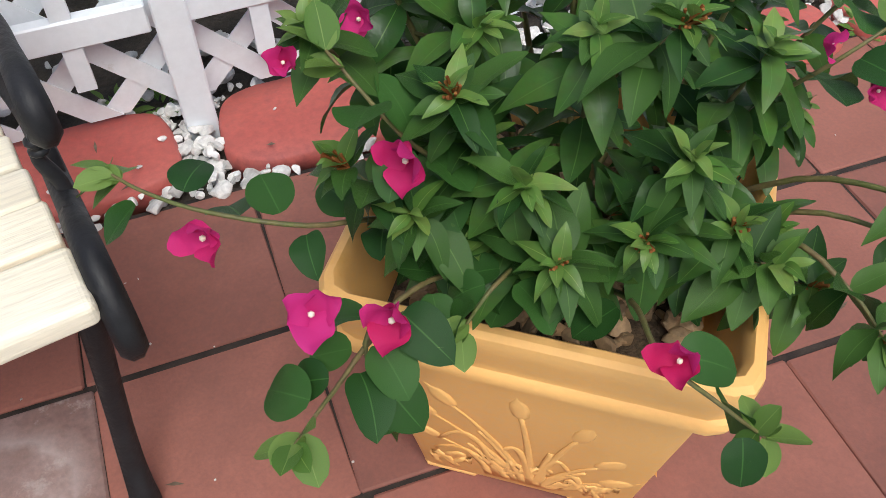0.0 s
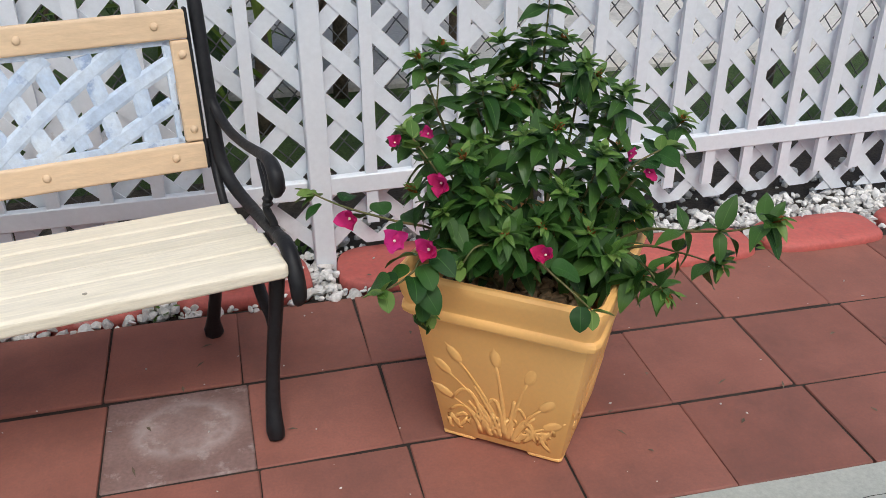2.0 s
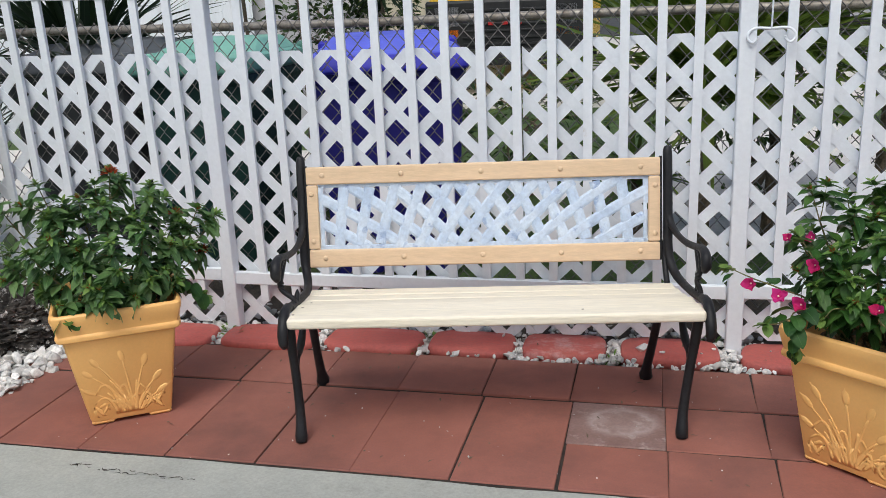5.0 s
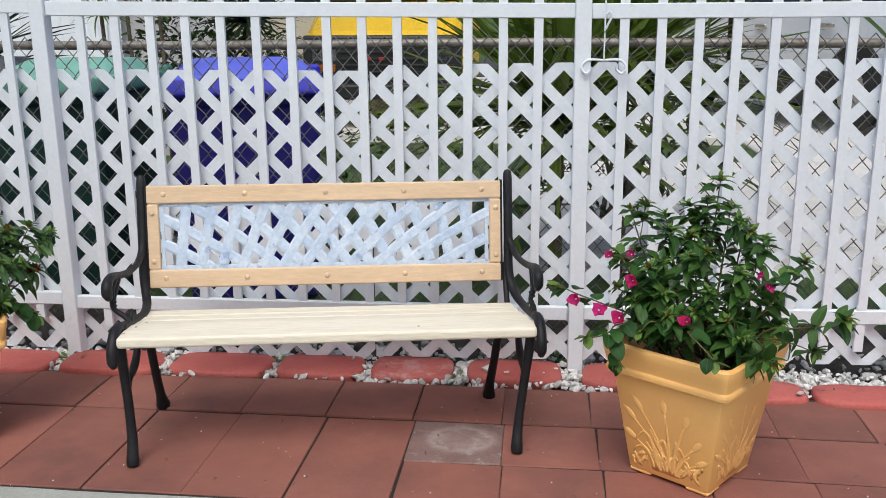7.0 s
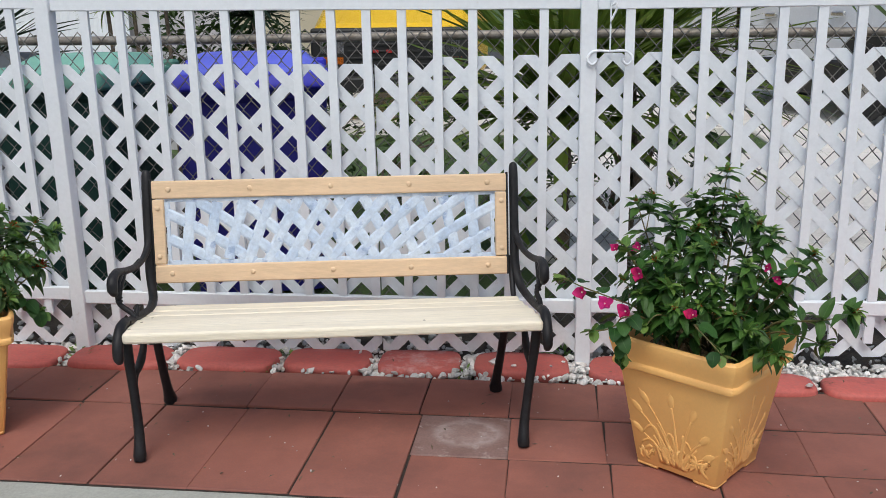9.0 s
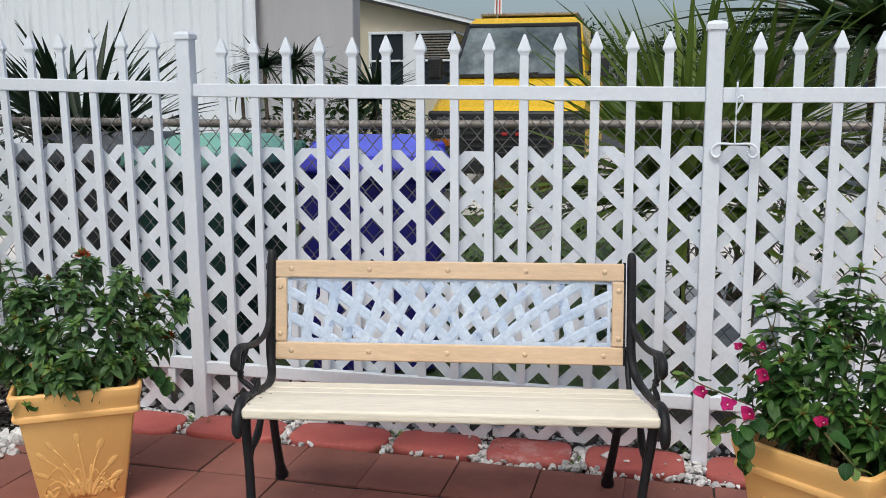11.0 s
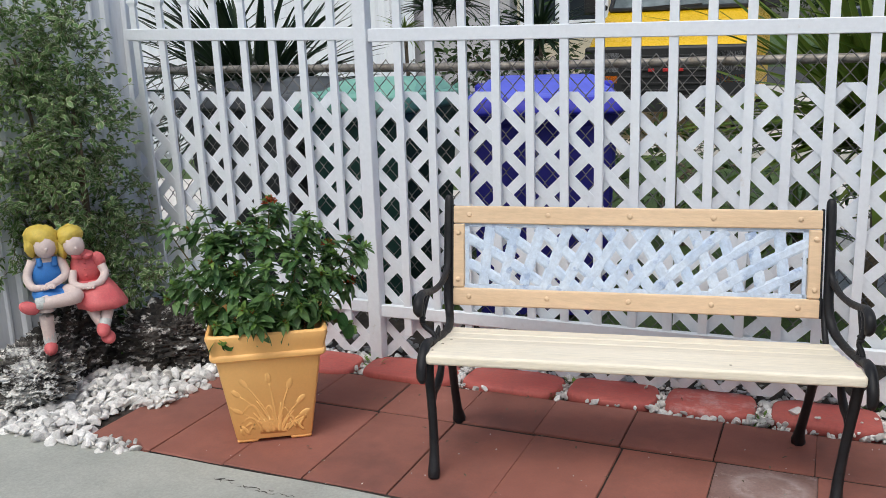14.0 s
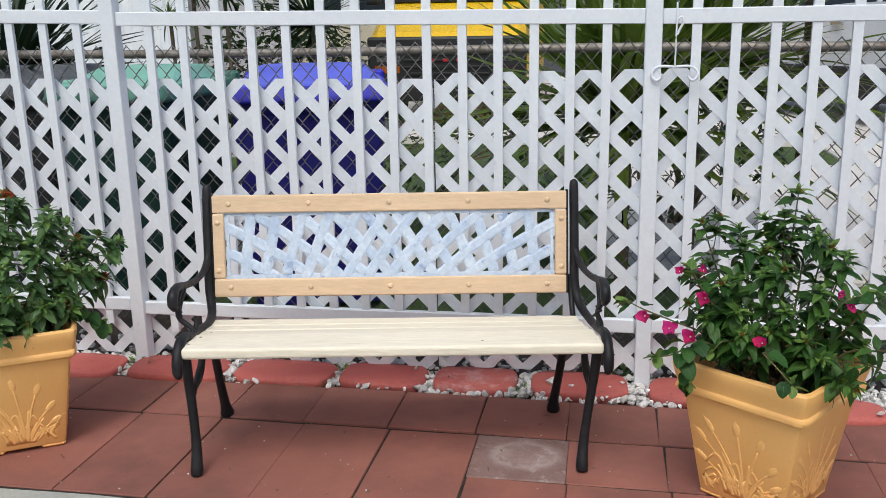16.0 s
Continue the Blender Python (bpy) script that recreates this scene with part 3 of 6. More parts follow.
    def strip(s, sgn, layer):
        """A ribbon of the weave that crosses the mid-height at s; steep at one end of the back, shallow at the other."""
        u = s * sgn
        ang = weave_angle(u)
        pts = []
        for k in range(61):
            t = (k - 30) / 30 * 0.62
            x = s + sgn * t * math.cos(ang) + sgn * 0.25 * t * t * math.sin(ang) * (1 if u > 0.1 else 0.5)
            z = (z0 + z1) / 2 + t * math.sin(ang) - 0.25 * t * t * math.cos(ang) * (1 if u > 0.1 else 0.5)
            if x0 - 0.006 <= x <= x1 + 0.006 and z0 - 0.004 <= z <= z1 + 0.004:
                pts.append(Vector((x, 0.003 + layer * 0.0007, z)))
        if len(pts) < 3:
            return
        bm = bmesh.new()
        loops = []
        for i, p in enumerate(pts):
            d = (pts[min(i + 1, len(pts) - 1)] - pts[max(i - 1, 0)])
            n = Vector((-d.z, 0, d.x)).normalized() * 0.0188
            loop = []
            for q, dy in ((p - n, -0.0015), (p - n * 0.6, -0.0045), (p + n * 0.6, -0.0045), (p + n, -0.0015), (p + n, 0.003), (p - n, 0.003)):
                loop.append((max(x0 - 0.004, min(x1 + 0.004, q.x)), p.y + dy, max(z0 - 0.002, min(z1 + 0.002, q.z))))
            loops.append(loop)
        rings(bm, loops)
        bmesh.ops.transform(bm, matrix=lean, verts=bm.verts)
        part("weave_strip", bm, BLUE, ins)

    for way in (1, -1):
        s_ = 0.0
        while -0.60 < s_ < 0.85:
            if way > 0 or s_ < 0:
                strip(s_, 1, 0)
                strip(-s_, -1, 1)
            s_ += way * (0.071 + 0.012 * min(1, abs(s_) / 0.5)) / math.sin(weave_angle(s_ + 0.04 * way))
    bm = bmesh.new()
    for za, zb in ((z0 - 0.003, z0 + 0.012), (z1 - 0.010, z1 + 0.003)):
        box(bm, x0 - 0.002, x1 + 0.002, 0.0, 0.008, za, zb, 0.001, lean)
    for sx in (-1, 1):
        box(bm, sx * 0.568 - 0.006, sx * 0.568 + 0.006, 0.0, 0.008, z0, z1, 0.001, lean)
    part("insert_border", bm, BLUE, ins)
    return root


SLATBOLT = surface("slat_bolt", (0.20, 0.16, 0.11), (0.45, 0.40, 0.30), 60, 200, 0.5, 0.2)
bench()


# ---- planters ----
def planter(cx, cy, turn, label):
    root = thing("planter", pose(cx, cy, 0, 0, 0, turn), label, "planter", "ochre planters")
    def sq(h, z, r=0.012):
        pts = []
        for k in range(4):
            sx, sy = (1, 1, -1, -1)[k], (1, -1, -1, 1)[k]
            cx_, cy_ = sx * (h - r), sy * (h - r)
            for j in range(3):
                a = -math.pi / 2 * k + math.pi / 2 - math.pi / 2 * (j / 2)
                pts.append((cx_ + r * math.cos(a), cy_ + r * math.sin(a), z))
        return pts
    bm = bmesh.new()
    prof = [(0.115, 0.012), (0.1365, 0.012), (0.1395, 0.018), (0.1830, 0.322), (0.1845, 0.328), (0.200, 0.331), (0.2095, 0.337), (0.2120, 0.347), (0.2100, 0.354), (0.206, 0.358), (0.2065, 0.364),
            (0.210, 0.374), (0.2160, 0.398), (0.2205, 0.414), (0.2200, 0.425), (0.215, 0.431), (0.207, 0.432), (0.199, 0.426), (0.192, 0.410), (0.174, 0.352), (0.165, 0.335)]
    prof = [(0.130 + (h - 0.1365) * (1.02 - 0.12 * min(1, max(0, (h - 0.1845) / 0.02))), z * 0.98) for h, z in prof]
    rings(bm, [sq(h, z, 0.013 + max(0.0, h - 0.128) * 0.15) for h, z in prof], True, True)
    for v in bm.verts:
        v.co.x += 0.0018 * noise.noise(v.co * 9 + Vector((cx, 3, 0)))
        v.co.y += 0.0018 * noise.noise(v.co * 9 + Vector((cx, 0, 7)))
    body = part("pot_body", bm, POT, root, smooth=True)
    body.data.set_sharp_from_angle(angle=radians(30))
    # corner feet
    for sx in (-1, 1):
        for sy in (-1, 1):
            bm = bmesh.new()
            box(bm, sx * 0.1305 - (0.075 if sx > 0 else 0), sx * 0.1305 + (0.075 if sx < 0 else 0), sy * 0.1305 - (0.075 if sy > 0 else 0), sy * 0.1305 + (0.075 if sy < 0 else 0), 0, 0.016, 0.006)
            part("foot", bm, POT, root)
    # cattails in relief on each side, fanning from low down
    r = random.Random(3)
    for k in range(4):
        m = pose(0, 0, 0, 0, 0, 90 * k)
        bm = bmesh.new()

        def on(u, z, sink=0.0010):
            return m @ Vector((u * 0.95, -(0.1333 + 0.0444 * (z - 0.0176) / 0.298) + sink, z))

        def stem(u0, u1, zt, w, head, bend=1.7, droop=0.0):
            pts = []
            for j in range(11):
                t = j / 10
                z = 0.032 + (zt - 0.032) * (t if not droop else math.sin(t * (1.57 + droop)))
                pts.append(on(u0 + (u1 - u0) * t ** bend, z))
            tube(bm, pts, [1.2 * w * (1.0 - 0.55 * j / 10) for j in range(11)], 6)
            if head:
                d = (pts[-1] - pts[-3]).normalized()
                inw = m.to_3x3() @ Vector((0, 0.0045, 0))
                tube(bm, [pts[-1] + d * q + inw for q in (-0.006, 0.004, 0.020, 0.034, 0.042, 0.052)], [0.003, 0.010, 0.0125, 0.010, 0.003, 0.001], 8)
        for u0, u1, zt, w, head in ((-0.010, -0.112, 0.186, 0.0050, 1), (0.000, -0.086, 0.222, 0.0050, 1), (-0.02, -0.110, 0.120, 0.0045, 1), (0.012, -0.004, 0.232, 0.0055, 1), (0.022, 0.062, 0.205, 0.0055, 1),
                                    (0.028, 0.092, 0.142, 0.0055, 1), (0.04, 0.100, 0.092, 0.0050, 1)):
            stem(u0, u1, zt, w, head)
        for u0, u1, zt, w in ((0.005, -0.055, 0.165, 0.0062), (0.012, -0.030, 0.140, 0.0062), (0.018, 0.034, 0.150, 0.0066), (0.02, 0.060, 0.130, 0.0062), (0.03, 0.078, 0.115, 0.0060), (-0.03, -0.108, 0.150, 0.0058),
                              (-0.045, -0.115, 0.100, 0.0058), (-0.02, -0.07, 0.118, 0.0062), (0.035, 0.105, 0.080, 0.0056)):
            stem(u0 + r.uniform(-0.006, 0.006), u1, zt, w, 0, 1.4, r.choice((0, 0, 0.5, 0.8)))
        for i in range(28):
            u, z = r.uniform(-0.115, 0.115), r.uniform(0.026, 0.066)
            s = r.choice((-1, 1))
            pts = [on(max(-0.118, min(0.118, u + s * 0.028 * math.sin(1.7 * t / 6))), z + r.uniform(0.02, 0.045) * math.sin(math.pi * 0.7 * t / 6)) for t in range(7)]
            tube(bm, pts, [0.003, 0.005, 0.006, 0.0064, 0.006, 0.0045, 0.002], 6)
        inv = m.inverted()
        for v in bm.verts:
            # press the modelling down to a shallow relief
            q = inv @ v.co
            face = -(0.1333 + 0.0444 * (q.z - 0.0176) / 0.298)
            q.y = face + (q.y - face) * 0.24
            v.co = m @ q
        part("cattail_relief", bm, POT, root, smooth=True)
    # soil
    bm = bmesh.new()
    bmesh.ops.create_grid(bm, x_segments=14, y_segments=14, size=0.154)
    for v in bm.verts:
        v.co.z = 0.356 + 0.010 * noise.noise(v.co * 22 + Vector((cx, 0, 0)))
    part("soil", bm, SOIL, root)
    q = [(r.uniform(-0.142, 0.142), r.uniform(-0.142, 0.142), 0.362, r.uniform(0.012, 0.026)) for i in range(420)]
    peb = chips("pebble_cover", q, PEBBLE, root, 0.8, 4)
    peb["kind"] = "stuff"
    return root


POT_R = (0.886, -0.257, -37.0)
POT_L = (-1.543, -0.250, 33.0)
planter(*POT_R, "square ochre-painted planter with cattail relief beside the bench")
planter(*POT_L, "square ochre-painted planter with cattail relief beside the gravel bed")


# ---- leaves ----
def foliage(name, dark, light, rough=0.38, vein=True, rim=None, see=0.25):
    m = bpy.data.materials.new(name)
    m.use_nodes = True
    n, l = m.node_tree.nodes, m.node_tree.links
    p = n["Principled BSDF"]
    info = n.new("ShaderNodeObjectInfo")
    geo = n.new("ShaderNodeNewGeometry")
    add = n.new("ShaderNodeMath")
    add.operation = "ADD"
    l.new(info.outputs["Random"], add.inputs[0])
    l.new(geo.outputs["Random Per Island"], add.inputs[1])
    fr = n.new("ShaderNodeMath")
    fr.operation = "FRACT"
    l.new(add.outputs[0], fr.inputs[0])
    mx = n.new("ShaderNodeMix")
    mx.data_type = "RGBA"
    mx.inputs[6].default_value, mx.inputs[7].default_value = (*dark, 1), (*light, 1)
    l.new(fr.outputs[0], mx.inputs[0])
    out = mx.outputs[2]
    uv = n.new("ShaderNodeUVMap")
    sep = n.new("ShaderNodeSeparateXYZ")
    l.new(uv.outputs[0], sep.inputs[0])

    def band(lo, hi, colour, base, sock="X"):
        r = n.new("ShaderNodeMapRange")
        r.inputs[1].default_value, r.inputs[2].default_value = lo, hi
        l.new(sep.outputs[sock], r.inputs[0])
        k = n.new("ShaderNodeMix")
        k.data_type = "RGBA"
        l.new(r.outputs[0], k.inputs[0])
        l.new(base, k.inputs[6])
        k.inputs[7].default_value = (*colour, 1)
        return k.outputs[2]
    if vein:
        out = band(0.05, 0.01, tuple(min(1, c * 1.12 + 0.008) for c in light), out)
    if rim:
        out = band(0.62, 0.78, rim, out)
    tx = n.new("ShaderNodeTexNoise")
    tx.inputs["Scale"].default_value = 60
    k = n.new("ShaderNodeMix")
    k.data_type, k.blend_type = "RGBA", "MULTIPLY"
    k.inputs[0].default_value = 0.35
    l.new(out, k.inputs[6])
    l.new(tx.outputs[1], k.inputs[7])
    out = k.outputs[2]
    l.new(out, p.inputs["Base Color"])
    p.inputs["Roughness"].default_value = rough
    p.inputs["Specular IOR Level"].default_value = 0.28
    bp = n.new("ShaderNodeBump")
    bp.inputs["Strength"].default_value, bp.inputs["Distance"].default_value = 0.3, 0.002
    l.new(tx.outputs[0], bp.inputs["Height"])
    l.new(bp.outputs[0], p.inputs["Normal"])
    tr_ = n.new("ShaderNodeBsdfTranslucent")
    l.new(out, tr_.inputs[0])
    ms = n.new("ShaderNodeMixShader")
    ms.inputs[0].default_value = see
    l.new(p.outputs[0], ms.inputs[1])
    l.new(tr_.outputs[0], ms.inputs[2])
    l.new(ms.outputs[0], n["Material Output"].inputs[0])
    return m


LEAF = foliage("shrub_leaf", (0.028, 0.088, 0.020), (0.100, 0.215, 0.044), 0.32)
LEAF_L = foliage("greyish_shrub_leaf", (0.060, 0.145, 0.050), (0.185, 0.315, 0.110), 0.34)
LEAF_NEW = foliage("young_leaf", (0.095, 0.215, 0.038), (0.23, 0.36, 0.085))
LEAF_B = foliage("bougainvillea_leaf", (0.018, 0.072, 0.015), (0.058, 0.165, 0.032), 0.45)
BRACT = foliage("pink_bract", (0.76, 0.020, 0.15), (0.86, 0.05, 0.33), 0.6, False, None, 0.35)
EMBER = foliage("red_floret", (0.48, 0.06, 0.02), (0.62, 0.14, 0.05), 0.6, False)
RUST = foliage("dry_floret", (0.30, 0.09, 0.02), (0.45, 0.18, 0.05), 0.7, False)
FICUS = foliage("variegated_leaf", (0.11, 0.22, 0.07), (0.25, 0.40, 0.14), 0.30, False, (0.70, 0.77, 0.50), 0.42)
STRAP = foliage("strap_leaf", (0.09, 0.16, 0.022), (0.23, 0.32, 0.06), 0.4, True, None, 0.4)
STRAP_D = foliage("dark_strap_leaf", (0.012, 0.030, 0.014), (0.035, 0.06, 0.025), 0.4, True)
TREE = foliage("tree_leaf", (0.028, 0.062, 0.016), (0.075, 0.125, 0.03), 0.6, False)
STEM = surface("green_stem", (0.10, 0.12, 0.03), (0.17, 0.12, 0.05), 20, 120, 0.6, 0.3)
BARK = surface("bark", (0.10, 0.075, 0.05), (0.17, 0.13, 0.09), 15, 80, 0.9, 0.8, 0.006, 0.35)


def leaf_shape(length, width, kind="lance", rows=6, fold=0.25, droop=0.25, wave=0.0, bend=0.0):
    """Verts, faces and uvs of one leaf along +y, face up. uv.x is 0 at the midrib and 1 at the rim."""
    vs, fs, uv = [], [], []
    for i in range(rows + 1):
        t = i / rows
        if kind == "lance":
            w = math.sin(math.pi * min(1, t ** 0.85 * 0.98 + 0.01)) ** 0.9
        elif kind == "heart":
            w = (t + 0.02) ** 0.5 * max(0, 1 - t) ** 0.6 / 0.48
        elif kind == "bract":
            w = math.sin(math.pi * min(1, t ** 0.8 * 0.97 + 0.02)) ** 0.85
        else:
            w = min(1, t * 6 + 0.25) * (1 - t) ** 0.55
        w = max(w, 0.03) * width / 2
        y = length * t
        z = -droop * length * t * t
        zz = wave * width * math.sin(t * 9)
        x = bend * length * t * t
        vs += [(x - w, y, z + fold * w + zz), (x, y, z), (x + w * (1 - 0.25 * bend), y, z + fold * w - zz)]
        uv += [(1, t), (0, t), (1, t)]
    for i in range(rows):
        a = i * 3
        fs += [(a, a + 1, a + 4, a + 3), (a + 1, a + 2, a + 5, a + 4)]
    return vs, fs, uv


def leaf_mesh(name, shape, mat):
    vs, fs, uv = shape
    me = bpy.data.meshes.new(name)
    me.from_pydata(vs, [], fs)
    lay = me.uv_layers.new(name="UVMap")
    for lp in me.loops:
        lay.data[lp.index].uv = uv[lp.vertex_index]
    me.materials.append(mat)
    me.polygons.foreach_set("use_smooth", [True] * len(me.polygons))
    return me


def scatter(name, shapes, places, mat, parent=None):
    """Many leaves in one mesh: places are (matrix, index of shape)."""
    vs, fs, uv = [], [], []
    base = 0
    arr = [(np.array(s[0]), s[1], s[2]) for s in shapes]
    for m, k in places:
        a, f, u = arr[k]
        mm = np.array(m)
        vs.append(a @ mm[:3, :3].T + mm[:3, 3])
        fs += [tuple(base + i for i in q) for q in f]
        uv += u
        base += len(a)
    me = bpy.data.meshes.new(name)
    me.from_pydata(np.concatenate(vs).tolist(), [], fs)
    lay = me.uv_layers.new(name="UVMap")
    idx = np.empty(len(me.loops), dtype=np.int32)
    me.loops.foreach_get("vertex_index", idx)
    lay.data.foreach_set("uv", np.array(uv, dtype=np.float32)[idx].ravel())
    me.materials.append(mat)
    me.polygons.foreach_set("use_smooth", [True] * len(me.polygons))
    ob = new(name, me)
    if parent:
        ob.parent = parent
    return ob


def aim(p, d, roll=0.0, s=1.0):
    """A matrix at p whose +y points along d and whose +z is as upright as it can be."""
    y = Vector(d).normalized()
    x = y.cross(Vector((0, 0, 1)))
    if x.length < 1e-3:
        x = Vector((1, 0, 0))
    x.normalize()
    z = x.cross(y)
    m = Matrix((x, y, z)).transposed().to_4x4()
    return Matrix.Translation(p) @ m @ Matrix.Rotation(roll, 4, "Y") @ Matrix.Scale(s, 4)


def whorl(places, new_places, p, axis, r, count, size, lift, young=False):
    """A ring of leaves round a stem."""
    a0 = r.uniform(0, 6.28)
    ax = Vector(axis).normalized()
    s0 = ax.orthogonal().normalized()
    s1 = ax.cross(s0)
    for i in range(count):
        a = a0 + 6.28 * i / count + r.uniform(-0.25, 0.25)
        el = lift + r.uniform(-0.22, 0.22)
        d = (s0 * math.cos(a) + s1 * math.sin(a)) * math.cos(el) + ax * math.sin(el)
        m = aim(p, d, r.uniform(-0.4, 0.4), size * r.uniform(0.75, 1.15))
        (new_places if young else places).append((m, r.randrange(3)))


def potted_shrub(cx, cy, tips, trails, seed, label, flowers, fill, heads=(), green=None):
    green = green or LEAF
    root = thing("potted_shrub", pose(cx, cy, 0.362), label, "shrub", "potted shrubs")
    r = random.Random(seed)
    old, young, ends = [], [], []

    def shoot(line, thick, first, every):
        bm = bmesh.new()
        m = len(line)
        tube(bm, line, [thick * (1 - 0.7 * k / (m - 1)) for k in range(m)], 6)
        part("stem", bm, STEM, root, smooth=True)
        for k in range(first, m, every):
            axis = line[k] - line[k - 1]
            last = k + every >= m
            if not last:
                whorl(old, young, line[k], axis, r, r.choice((3, 4, 4)), r.uniform(0.85, 1.1), -0.05 + 0.25 * k / m)
            else:
                p = line[-1]
                axis = line[-1] - line[-3]
                whorl(old, young, p - axis * 0.3, axis, r, 4, 0.95, 0.05)
                whorl(old, young, p, axis, r, 5, 0.66, 0.45)
                whorl(old, young, p + axis.normalized() * 0.006, axis, r, 4, 0.52, 0.60, True)
                whorl(old, young, p + axis.normalized() * 0.014, axis, r, 3, 0.34, 1.0, True)
                ends.append((p, axis))
    for e in tips:
        e = Vector(e)
        side = Vector((e.x, e.y, 0))
        b = side * 0.12 + Vector((r.uniform(-0.03, 0.03), r.uniform(-0.03, 0.03), 0))
        line = smooth_line([b, b.lerp(e, 0.4) + side * 0.10, b.lerp(e, 0.75) + side * 0.06, e], 5)
        shoot(line, 0.0045, 5, 2)
        for k in (8, 11):
            if r.random() < fill:
                q = (side.normalized() * r.uniform(-0.2, 0.9) + Vector((r.uniform(-1, 1), r.uniform(-1, 1), r.uniform(0.1, 0.8)))).normalized() * r.uniform(0.05, 0.10)
                shoot([line[k], line[k] + q * 0.35, line[k] + q * 0.7 + Vector((0, 0, 0.006)), line[k] + q + Vector((0, 0, 0.015))], 0.002, 2, 1)
    for c in trails:
        shoot(smooth_line(c, 4), 0.004, 8, 3)
    shapes = [leaf_shape(0.062, 0.031, rows=8, fold=0.30, droop=d, wave=w, bend=b) for d, w, b in ((0.12, 0.05, 0.10), (0.34, 0.08, -0.16), (0.58, 0.06, 0.22))]
    # the outermost leaves stand singly, the rest as one crown
    old.sort(key=lambda q: -(q[0].translation - Vector((0, 0.05, 0.15))).length)
    meshes = [leaf_mesh("leaf", s, green) for s in shapes]
    for m, k in old[:300]:
        share("leaf", meshes[k], root, m)
    if len(old) > 300:
        scatter("foliage", shapes, old[300:], green, root)["kind"] = "stuff"
    scatter("young_foliage", shapes, young, LEAF_NEW, root)["kind"] = "stuff"
    # dry floret tufts in some of the tips
    for e in heads:
        bm = bmesh.new()
        p = Vector(tips[e])
        for i in range(60):
            q = Vector((r.gauss(0, 1), r.gauss(0, 1), abs(r.gauss(0, 0.7)))).normalized() * r.uniform(0.015, 0.032)
            tube(bm, [p, p + q * 0.6, p + q], [0.0008, 0.0016, 0.0026], 4)
        part("flower_head", bm, EMBER, root, "small cluster of orange-red florets")
    for p, d in ends[::flowers]:
        bm = bmesh.new()
        for i in range(14):
            q = Vector((r.gauss(0, 1), r.gauss(0, 1), r.gauss(0, 1))).normalized() * 0.008 + Vector(d).normalized() * r.uniform(0.008, 0.02)
            tube(bm, [Vector(p), Vector(p) + q * 0.6, Vector(p) + q], [0.0007, 0.0012, 0.0015], 4)
        part("floret", bm, RUST, root)
    return root


TIPS_R = ((-0.19, -0.06, 0.12), (0.10, -0.18, 0.11), (0.044, 0.08, 0.513), (-0.214, 0.03, 0.428), (0.155, -0.033, 0.357), (0.26, -0.07, 0.305), (-0.02, -0.20, 0.25), (-0.07, -0.13, 0.33),
          (-0.10, 0.02, 0.37), (0.13, 0.10, 0.37), (-0.10, 0.13, 0.39), (0.17, 0.05, 0.31), (-0.17, -0.11, 0.29), (0.03, -0.21, 0.17), (-0.12, -0.20, 0.18),
          (-0.25, -0.02, 0.31), (0.0, 0.20, 0.33), (-0.18, 0.13, 0.28), (-0.21, -0.13, 0.20), (0.07, -0.15, 0.29), (0.12, -0.23, 0.08), (0.21, 0.03, 0.16), (0.21, -0.06, 0.12), (0.010, 0.07, 0.445), (0.078, 0.078, 0.43))
TRAILS_R = ([(0.08, -0.05, 0.0), (0.15, -0.15, 0.13), (0.20, -0.24, 0.17), (0.245, -0.31, 0.20), (0.285, -0.36, 0.235)],
            [(0.07, -0.07, 0.0), (0.14, -0.17, 0.11), (0.19, -0.24, 0.13), (0.24, -0.29, 0.125)],
            [(0.06, -0.09, 0.0), (0.10, -0.20, 0.12), (0.12, -0.27, 0.12), (0.13, -0.31, 0.10)])
SKIRT = ((-0.05, -0.21, 0.08), (0.06, -0.20, 0.10), (-0.16, -0.15, 0.10), (0.16, -0.13, 0.09), (-0.21, -0.06, 0.11), (0.20, 0.0, 0.10))
TIPS_L = SKIRT + ((0.03, 0.02, 0.47), (-0.154, -0.106, 0.45), (-0.265, -0.18, 0.41), (0.28, 0.19, 0.26), (0.25, 0.17, 0.31), (-0.255, -0.175, 0.19), (0.25, 0.17, 0.16), (0.13, 0.09, 0.41), (-0.06, -0.04, 0.39),
          (0.12, -0.16, 0.28), (0.02, -0.20, 0.20), (0.18, -0.06, 0.30), (-0.05, -0.22, 0.30), (-0.14, -0.22, 0.25), (0.22, 0.02, 0.22), (-0.20, -0.04, 0.36), (-0.12, 0.14, 0.40), (0.06, 0.20, 0.36),
          (-0.22, 0.06, 0.30), (0.14, 0.22, 0.28), (0.06, -0.08, 0.38), (-0.10, -0.14, 0.36), (0.10, -0.22, 0.14), (0.20, -0.10, 0.14), (-0.02, 0.10, 0.45))
SHRUB_R = potted_shrub(0.896, -0.236, TIPS_R, TRAILS_R, 11, "leafy green shrub with whorled leaves growing in an ochre planter", 2, 0.45)
SHRUB_L = potted_shrub(-1.545, -0.245, TIPS_L, (), 23, "bushy green shrub with a few red florets in an ochre planter", 4, 0.75, (6, 12, 25), LEAF_L)


